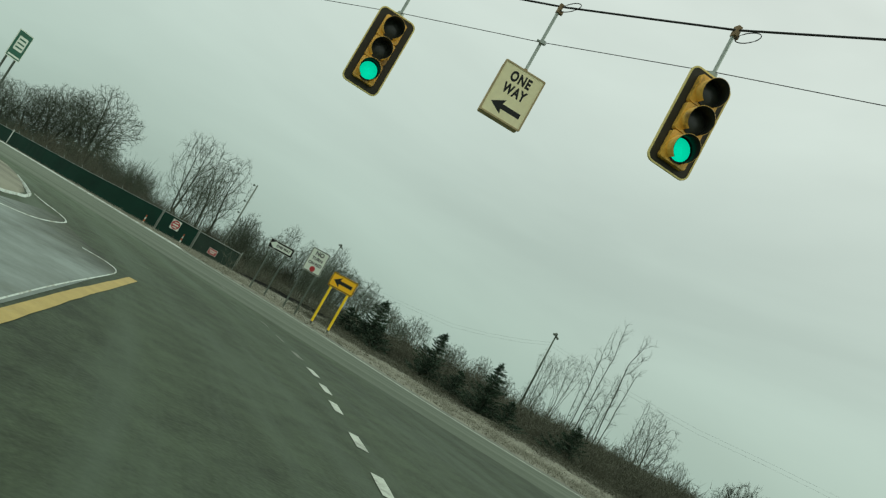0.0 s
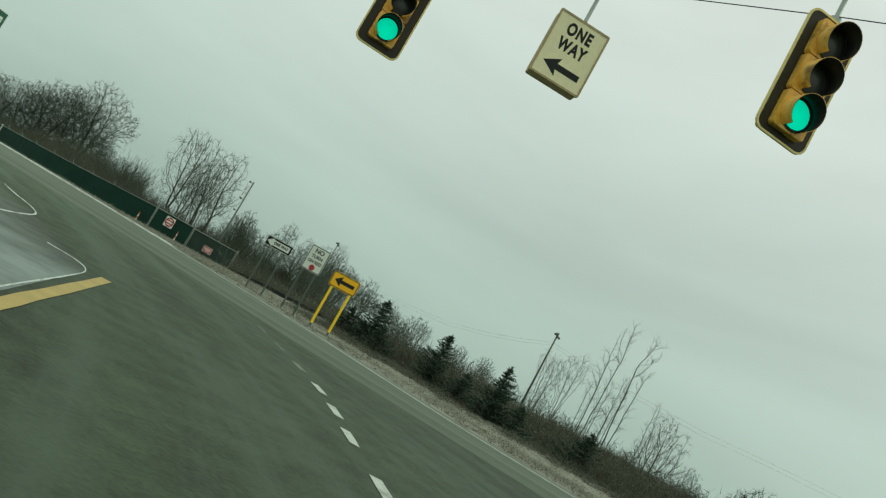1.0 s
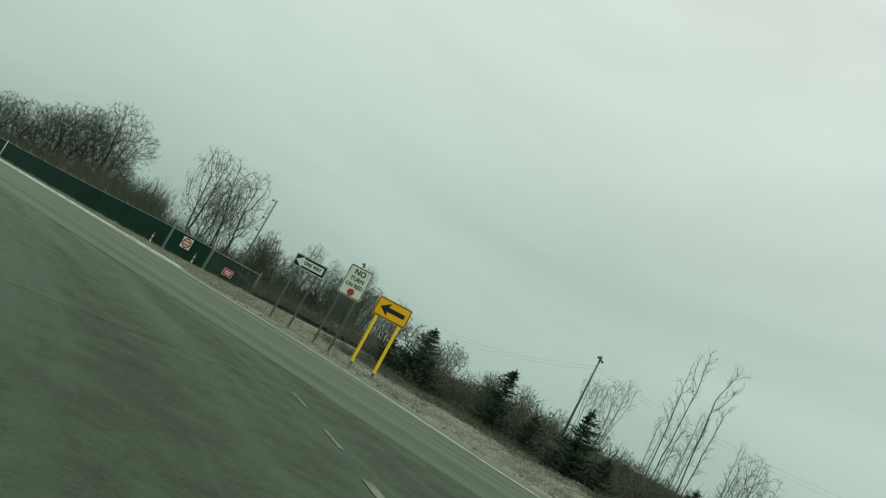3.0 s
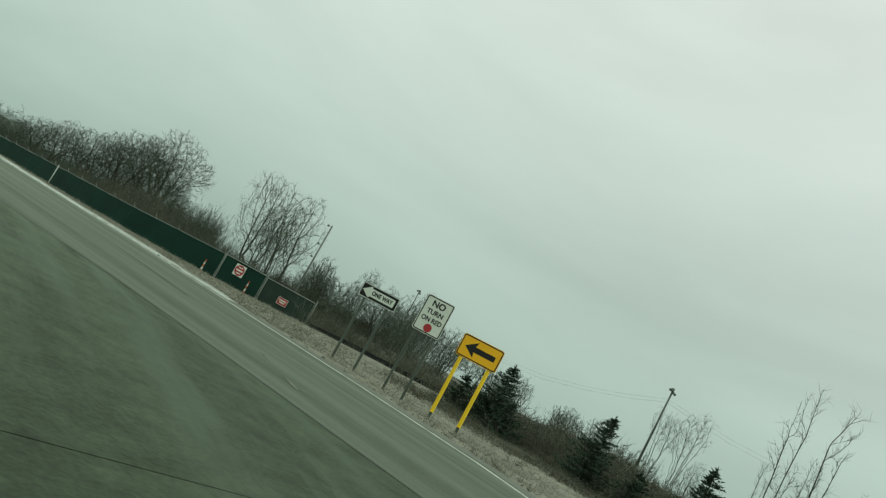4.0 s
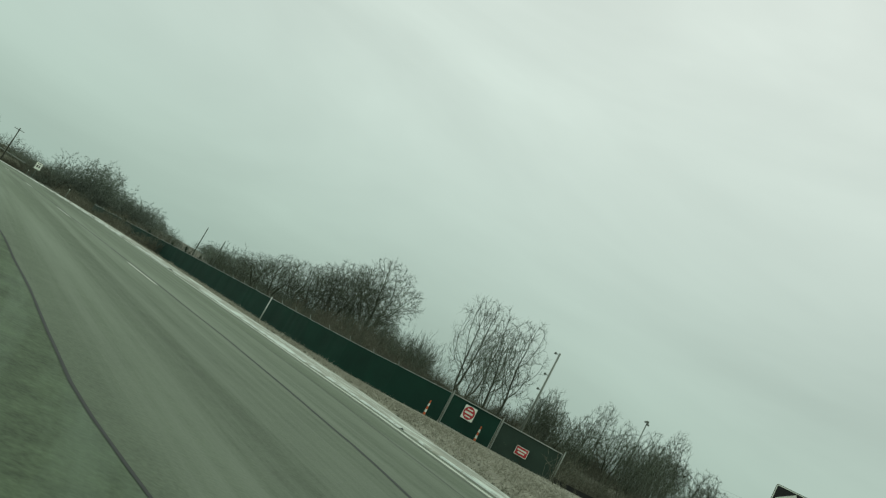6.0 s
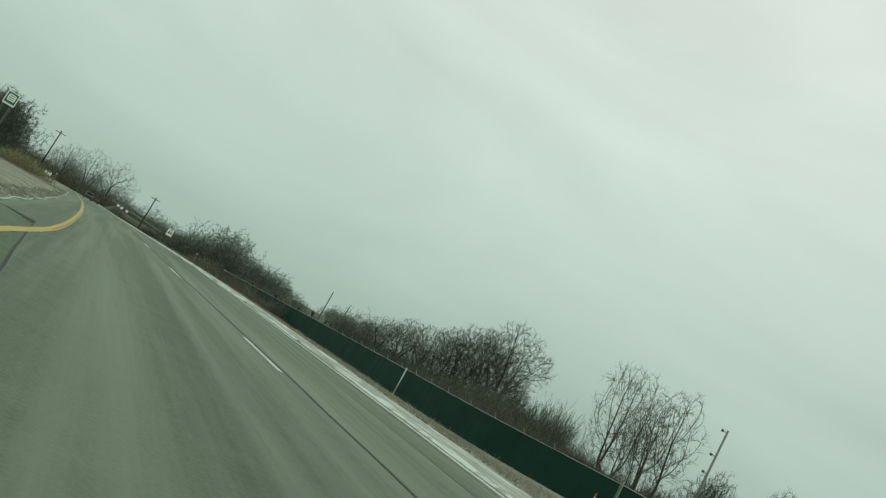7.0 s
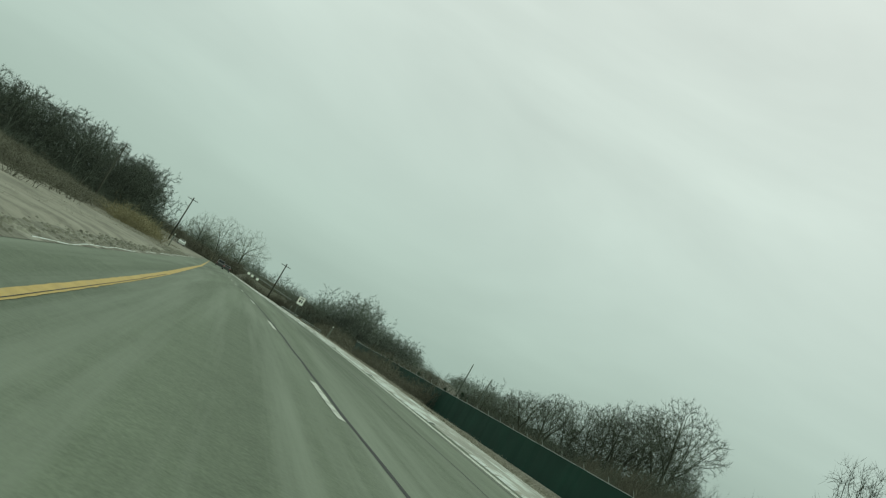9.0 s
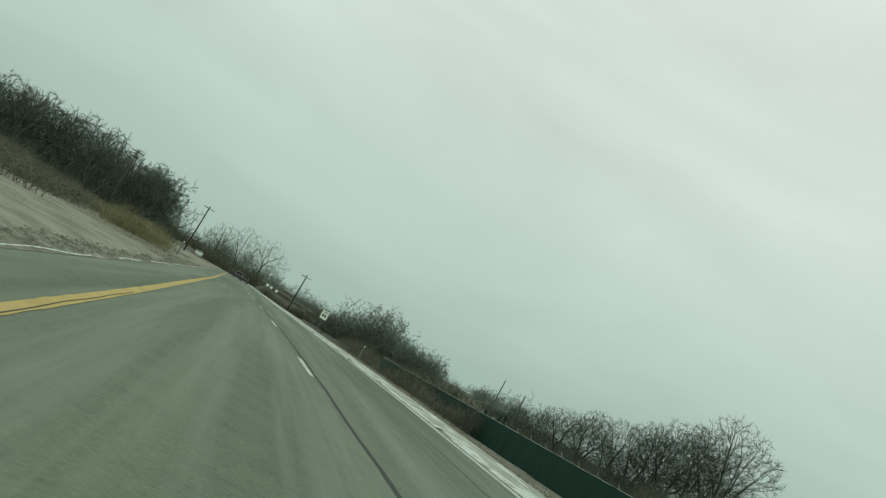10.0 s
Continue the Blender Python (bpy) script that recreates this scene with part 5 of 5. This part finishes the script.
def spruce(x, y, h, wide, seed):
    r2 = random.Random(seed)
    ob = thing("spruce", (x, y, float(lie(x, y))), 0, "small dark green spruce with ragged top", "tree", "young spruces")
    part("trunk", Shape().tube([(0, 0, -0.2), (0, 0, h)], [0.03 * h, 0.01], 6), BARK, ob)
    s = Shape()
    heavy = r2.random() * 6.283
    for i in range(int(58 * h * (1 + 0.4 * wide)) + 20):
        u = r2.random() ** 1.25
        z = h * (0.03 + 0.93 * u)
        a = r2.random() * 6.283
        reach = (wide * (1 - u) ** 0.85 * r2.uniform(0.4, 1.1) + 0.08) * (1 + 0.25 * math.cos(a - heavy - 4 * u))
        c = Vector((math.cos(a), math.sin(a), 0))
        side = Vector((-c.y, c.x, 0))
        n = max(3, int(reach * 11))
        for j in range(n):
            p = c * reach * (j + 0.5) / n + Vector((0, 0, z + 0.3 * reach * (j / n) ** 2 - 0.12 * reach * j / n))
            for sgn in (-1, 1, 0):
                d = (c * r2.uniform(0.3, 0.9) + side * sgn * r2.uniform(0.4, 0.9) + Vector((0, 0, r2.uniform(-0.2, 0.6)))) * r2.uniform(0.09, 0.2)
                sliver(s, p, d, 0.06, r2)
    for k in range(26):
        sliver(s, Vector((0, 0, h * r2.uniform(0.85, 1.0))), Vector((r2.gauss(0, 0.06), r2.gauss(0, 0.06), r2.uniform(0.05, 0.16))), 0.05, r2)
    part("crown", s, NEEDLE, ob, "dense dark needles")


spruce(38.0, 31.5, 2.9, 1.75, 1)
spruce(37.2, 32.8, 1.6, 1.2, 6)
spruce(36.9, 30.0, 1.5, 1.1, 10)
spruce(35.5, 25.1, 2.7, 1.3, 2)
spruce(36.2, 23.7, 1.4, 1.1, 7)
spruce(34.8, 21.0, 2.6, 1.3, 3)
spruce(35.4, 19.9, 1.3, 1.0, 15)
spruce(37, 17.2, 1.8, 1.3, 4)
spruce(42.6, 127, 2.9, 0.8, 11)
spruce(41.5, 130, 2.5, 0.8, 12)
spruce(39.4, 135, 2.7, 0.9, 13)
spruce(37.0, 141, 2.6, 1.0, 14)
spruce(59.5, 178, 3.2, 1.3, 8)
spruce(54.5, 168, 2.6, 1.2, 9)


# ---- woods and brush as stuff ----
def scatter(name, source, places, mat, label, category):
    """Many copies of a small set of shapes joined into one mesh; places: x, y, scale, height factor, turn, pick."""
    vs, fs, k = [], [], 0
    arrays = []
    for s in source:
        tri = []
        for q in s.f:
            tri += [(q[0], q[j], q[j + 1]) for j in range(1, len(q) - 1)]
        arrays.append((np.array(s.v), np.array(tri)))
    for x, y, sc, hf, a, i in places:
        v, q = arrays[i % len(arrays)]
        c, s = math.cos(a) * sc, math.sin(a) * sc
        vs.append(np.stack([v[:, 0] * c - v[:, 1] * s + x, v[:, 0] * s + v[:, 1] * c + y, v[:, 2] * sc * hf + float(lie(x, y))], -1))
        fs.append(q + k)
        k += len(v)
    v, q = np.concatenate(vs), np.concatenate(fs)
    me = bpy.data.meshes.new(name)
    me.vertices.add(len(v))
    me.vertices.foreach_set("co", v.ravel())
    me.loops.add(q.size)
    me.loops.foreach_set("vertex_index", q.ravel().astype(np.int32))
    me.polygons.add(len(q))
    me.polygons.foreach_set("loop_start", np.arange(0, q.size, 3, dtype=np.int32))
    me.update(calc_edges=True)
    me.materials.append(mat)
    return tagged(new(name, me), label, category, kind="stuff")


def joined(pair):
    s = Shape()
    s.add(pair[0].v, pair[0].f)
    s.add(pair[1].v, pair[1].f)
    return s


def row(path, count, depth, size, rnd, jitter=3.0):
    """Places along a line of points, up to depth behind it (towards larger distance)."""
    out = []
    lengths = [math.dist(a, b) for a, b in zip(path, path[1:])]
    for _ in range(count):
        i = rnd.choices(range(len(lengths)), lengths)[0]
        u, back = rnd.random(), depth * rnd.random() ** 1.5
        x, y = path[i][0] + (path[i + 1][0] - path[i][0]) * u, path[i][1] + (path[i + 1][1] - path[i][1]) * u
        away = Vector((x - 16, y - 20)).normalized() * back
        out.append((x + away.x + rnd.gauss(0, jitter), y + away.y + rnd.gauss(0, jitter), rnd.uniform(*size), rnd.uniform(0.9, 1.1), rnd.random() * 6.28, rnd.randrange(4)))
    return out


r3 = random.Random(5)
WOODS = [joined(oval_tree(r3, 270, 0.55, 2, 3.9, 1.6, 6, 0.020, 0.042, 0.62, sides=(4, 3, 3))) for _ in range(4)]
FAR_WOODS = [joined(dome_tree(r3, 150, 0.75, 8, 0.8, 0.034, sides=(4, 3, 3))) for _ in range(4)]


def bush(r, n, h, fat):
    s = Shape()
    for i in range(n):
        a, b = r.random() * 6.28, r.random() * 0.8
        foot = Vector((b * math.cos(a), b * math.sin(a), -0.1))
        d = Vector((r.gauss(0, 0.32), r.gauss(0, 0.32), h * r.uniform(0.55, 1.1)))
        sliver(s, foot, d, 0.030 * fat, r)
        for j in range(4):
            q = foot + d * r.uniform(0.25, 0.95)
            sliver(s, q, Vector((r.gauss(0, 0.22), r.gauss(0, 0.22), r.uniform(0.0, 0.35))), 0.022 * fat, r)
    return s


BUSH = [bush(r3, 21, 1.0, 0.9) for _ in range(4)]
THICKET = [bush(r3, 34, 1.0, 0.8) for _ in range(4)]
COPSE = [joined(grow(r3, 10, 0.55, (6,), twigs=8, stems=4, bare=0.12, thick=0.0081, sides=(3, 3, 3, 3), up=0.05, lean=0.32, wide=0.03, wander=0.07, reach=0.7)) for _ in range(5)]

left_line = [(-75, 235), (-52, 232), (-33, 214), (-24, 224), (-14, 238), (-11, 258)]
left_woods = row(left_line, 92, 12, (1.06, 1.3), r3, 2.0) + row(left_line, 36, 30, (1.08, 1.32), r3, 3)
scatter("woods_left", WOODS, left_woods, TWIG_MID, "dense dark bare woodland behind the median grass", "woods")
scatter("undergrowth_left", THICKET, row(left_line, 620, 10, (3.2, 5.2), r3, 2.0), TWIG_MID, "tangled dark undergrowth along the wood's edge", "undergrowth")
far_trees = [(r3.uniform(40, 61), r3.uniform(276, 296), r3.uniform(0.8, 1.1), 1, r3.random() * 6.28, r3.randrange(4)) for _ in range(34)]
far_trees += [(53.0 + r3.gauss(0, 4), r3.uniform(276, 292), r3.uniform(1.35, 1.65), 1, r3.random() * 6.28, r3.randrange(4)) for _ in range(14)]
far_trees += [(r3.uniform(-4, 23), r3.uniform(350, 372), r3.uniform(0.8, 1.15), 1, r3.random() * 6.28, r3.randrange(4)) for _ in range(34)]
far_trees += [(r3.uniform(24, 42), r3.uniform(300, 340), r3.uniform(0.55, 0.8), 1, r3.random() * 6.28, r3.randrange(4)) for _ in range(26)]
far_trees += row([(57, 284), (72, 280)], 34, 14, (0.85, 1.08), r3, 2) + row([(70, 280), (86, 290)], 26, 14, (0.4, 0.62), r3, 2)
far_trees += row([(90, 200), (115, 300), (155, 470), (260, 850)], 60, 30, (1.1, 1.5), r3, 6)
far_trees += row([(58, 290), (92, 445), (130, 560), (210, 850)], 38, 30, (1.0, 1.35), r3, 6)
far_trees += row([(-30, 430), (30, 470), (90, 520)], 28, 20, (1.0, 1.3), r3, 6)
scatter("woods_far", FAR_WOODS, far_trees, TWIG_HAZE, "distant bare woodland beyond the fence, coloured pale for haze", "woods")
under = row([(78, 176), (90, 172), (101, 170)], 80, 26, (2.8, 4.8), r3, 2.5) + row([(90, 200), (115, 300), (155, 470)], 170, 12, (3.0, 5.0), r3, 4) + row([(40, 276), (62, 280)], 90, 12, (3.0, 5.0), r3, 2)
scatter("undergrowth_right", THICKET, under, TWIG_MID, "tangled dark undergrowth below the oaks", "undergrowth")


def field(count, area, size, rnd, across=(0.7, 1.2)):
    out = []
    for i in range(count):
        p = area(rnd)
        clump = noise.noise((p[0] * 0.22, p[1] * 0.22, 9)) + 0.5 * noise.noise((p[0] * 0.7, p[1] * 0.7, 4))
        if clump < -0.42:
            continue
        out.append((p[0], p[1], rnd.uniform(*across), rnd.uniform(*size) * min(1.3, max(0.35, 1 + 1.35 * clump)), rnd.random() * 6.28, rnd.randrange(4)))
    return out


def along(path, spread):
    def pick(r):
        i = r.randrange(len(path) - 1)
        u = r.random()
        return path[i][0] + (path[i + 1][0] - path[i][0]) * u + r.gauss(0, spread), path[i][1] + (path[i + 1][1] - path[i][1]) * u + r.gauss(0, spread)
    return pick


right_brush = field(480, along([(40, 32), (40, 26), (39.5, 20), (40, 12), (42, 4), (45, -6)], 1.5), (0.8, 1.4), r3) \
    + field(300, along([(38.6, 34), (37.6, 27), (37.2, 20), (37.6, 12), (39, 5)], 1.1), (0.35, 0.8), r3, (0.6, 1.0)) \
    + field(420, along([(50, 36), (52, 28), (52, 18), (52, 8)], 2.5), (0.9, 1.7), r3, (0.9, 1.4)) \
    + field(420, along([(53, 58), (51.5, 46), (49, 39), (45.5, 33)], 1.5), (0.6, 1.3), r3) \
    + field(280, along([(62, 104), (60, 84), (57, 70), (55, 54)], 4), (0.7, 1.5), r3, (1.0, 1.6)) \
    + field(330, along([(90, 162), (74, 140), (66, 118)], 4), (1.6, 2.6), r3, (1.4, 2.0)) \
    + field(300, along([(70, 112), (78, 104), (86, 98), (90, 90)], 3), (1.4, 2.2), r3, (1.2, 1.8))
right_brush += field(420, along([(34.6, 33), (33.6, 26), (33.4, 18), (34, 10), (36, 2)], 1.4), (0.22, 0.5), r3, (0.5, 0.9)) + field(360, along([(60, 42), (63, 32), (65, 22), (65, 10)], 4), (0.8, 1.4), r3, (1.1, 1.7)) + field(160, along([(33.4, 150), (33, 168), (34, 186)], 0.9), (0.8, 1.4), r3, (1.0, 1.6)) + field(170, along([(35.6, 116), (35.0, 126), (34.6, 138), (36, 152)], 0.9), (0.9, 1.7), r3, (0.9, 1.5)) + field(420, along([(41, 130), (45, 160), (49, 200), (46, 265)], 3), (1.0, 1.7), r3, (1.2, 2.0)) + field(150, along([(29, 122), (30, 160), (30, 200)], 1.2), (0.6, 1.0), r3)
tall_brush = field(150, along([(88, 150), (80, 130), (74, 114)], 3.0), (0.85, 1.3), r3, (0.42, 0.58)) + field(130, along([(96, 168), (84, 144), (76, 126), (69, 112), (66, 99)], 3.5), (0.75, 1.25), r3, (0.3, 0.52)) + field(60, along([(70, 102), (77, 98), (86, 98)], 3), (0.8, 1.2), r3, (0.2, 0.34)) + field(120, along([(54, 33), (56, 26), (57, 18), (57, 10)], 1.6), (0.6, 1.3), r3, (0.12, 0.2)) + field(80, along([(72, 176), (67, 152), (62, 132), (57, 112), (55, 100)], 3.5), (0.8, 1.2), r3, (0.22, 0.36)) + field(90, along([(62, 96), (59, 82), (58, 68), (57, 56)], 3), (0.8, 1.2), r3, (0.14, 0.22))
scatter("thicket", COPSE, tall_brush, TWIG, "tall grey-brown thicket of thin upright stems", "thicket")
low_brush = field(70, along([(17, 282), (25, 279), (34, 280)], 1.2), (0.9, 1.3), r3, (1.5, 2.3)) + field(300, along([(92, 164), (80, 142), (72, 124), (66, 110), (63, 97)], 3), (0.8, 1.5), r3, (1.4, 2.2)) + field(300, along([(66, 168), (62, 148), (57, 128), (52, 108), (49, 92)], 3), (0.7, 1.4), r3, (1.2, 1.9)) + field(260, along([(0, 322), (22, 318), (40, 296), (44, 275)], 3), (0.9, 1.3), r3, (2.4, 3.6)) + field(200, along([(-30, 425), (30, 465), (90, 515)], 5), (0.9, 1.2), r3, (4, 6))
scatter("low_thicket", THICKET, low_brush, BRUSH, "low tangled brown brush under the trees", "brush")
scatter("brush_right", BUSH, right_brush, BRUSH, "brown leafless brush along the verge", "brush")
left_brush = field(700, along([(6.2, 62), (5.6, 80), (4.2, 105), (0, 140), (-7, 180)], 1.6), (0.35, 0.8), r3) + field(650, along([(-1, 66), (-4, 90), (-10, 130), (-17, 170), (-22, 200)], 4), (0.5, 1.0), r3, (0.9, 1.6))
scatter("brush_left", BUSH, left_brush, BRUSH, "brown leafless brush behind the median grass", "brush")
scatter("reeds", BUSH, field(260, along([(9.2, 98), (8.0, 112), (6.4, 130)], 0.8), (0.6, 1.1), r3), REED, "golden dry reeds by the median", "reeds")


def tuft(r):
    s = Shape()
    for i in range(10):
        a, b = r.random() * 6.28, r.random() * 0.14
        p = Vector((b * math.cos(a), b * math.sin(a), -0.02))
        sliver(s, p, Vector((r.gauss(0, 0.1), r.gauss(0, 0.1), r.uniform(0.06, 0.17))), 0.014, r)
    return s


TUFT = [tuft(r3) for _ in range(4)]
verge = []
for i in range(11000):
    y = r3.uniform(2, 130)
    x = shoulder_right(y) + 0.25 + abs(r3.gauss(0, 5.5))
    verge.append((x, y, r3.uniform(0.6, 1.3), r3.uniform(0.5, 1.2), r3.random() * 6.28, r3.randrange(4)))
for i in range(3000):
    y = r3.uniform(8, 75)
    x = shoulder_right(y) + r3.uniform(0.8, 24)
    if x < 48:
        verge.append((x, y, r3.uniform(1.0, 2.2), r3.uniform(0.3, 0.9), r3.random() * 6.28, r3.randrange(4)))
for i in range(5500):
    y = r3.uniform(34, 110)
    x = float(road_left(y)) - 1.1 - abs(r3.gauss(0, 2.6))
    verge.append((x, y, r3.uniform(0.5, 1.1), r3.uniform(0.3, 0.6), r3.random() * 6.28, r3.randrange(4)))
for i in range(3000):
    y = r3.uniform(50, 150)
    x = float(road_left(y)) - 2.0 - 9 * r3.random() ** 1.3
    verge.append((x, y, r3.uniform(0.8, 1.8), r3.uniform(0.3, 0.8), r3.random() * 6.28, r3.randrange(4)))
for i in range(900):
    u = r3.random()
    i0 = r3.randrange(len(nose) - 1)
    x, y = nose[i0][0] + (nose[i0 + 1][0] - nose[i0][0]) * u - 0.4 - abs(r3.gauss(0, 1.8)), nose[i0][1] + (nose[i0 + 1][1] - nose[i0][1]) * u + 0.3
    verge.append((x, y, r3.uniform(0.6, 1.1), 0.8, r3.random() * 6.28, r3.randrange(4)))
scatter("grass", TUFT, verge, BLADE, "tufts of dry tan grass on the verges", "grass")


def clod(r):
    s = Shape()
    n = 6
    s.v = [(0.5 * r.uniform(0.7, 1.2) * math.cos(6.283 * j / n), 0.5 * r.uniform(0.7, 1.2) * math.sin(6.283 * j / n), -0.1) for j in range(n)]
    s.v += [(0.3 * r.uniform(0.6, 1.2) * math.cos(6.283 * j / n), 0.3 * r.uniform(0.6, 1.2) * math.sin(6.283 * j / n), r.uniform(0.25, 0.5)) for j in range(n)]
    s.f = [(j, (j + 1) % n, n + (j + 1) % n, n + j) for j in range(n)] + [tuple(range(n, 2 * n))]
    return s


CLOD = [clod(r3) for _ in range(4)]
clods = []
for i in range(2600):
    y = r3.uniform(34, 120)
    clods.append((float(road_left(y)) - 0.15 - abs(r3.gauss(0, 0.5)), y, r3.uniform(0.03, 0.13), r3.uniform(0.5, 1.1), r3.random() * 6.28, r3.randrange(4)))
for i in range(700):
    y = r3.uniform(18, 120)
    clods.append((float(shoulder_right(y)) + 0.1 + abs(r3.gauss(0, 0.9)), y, r3.uniform(0.04, 0.14), r3.uniform(0.5, 1.0), r3.random() * 6.28, r3.randrange(4)))
scatter("clods", CLOD, clods, DIRT, "rough frozen clods of earth along the road edges", "earth")
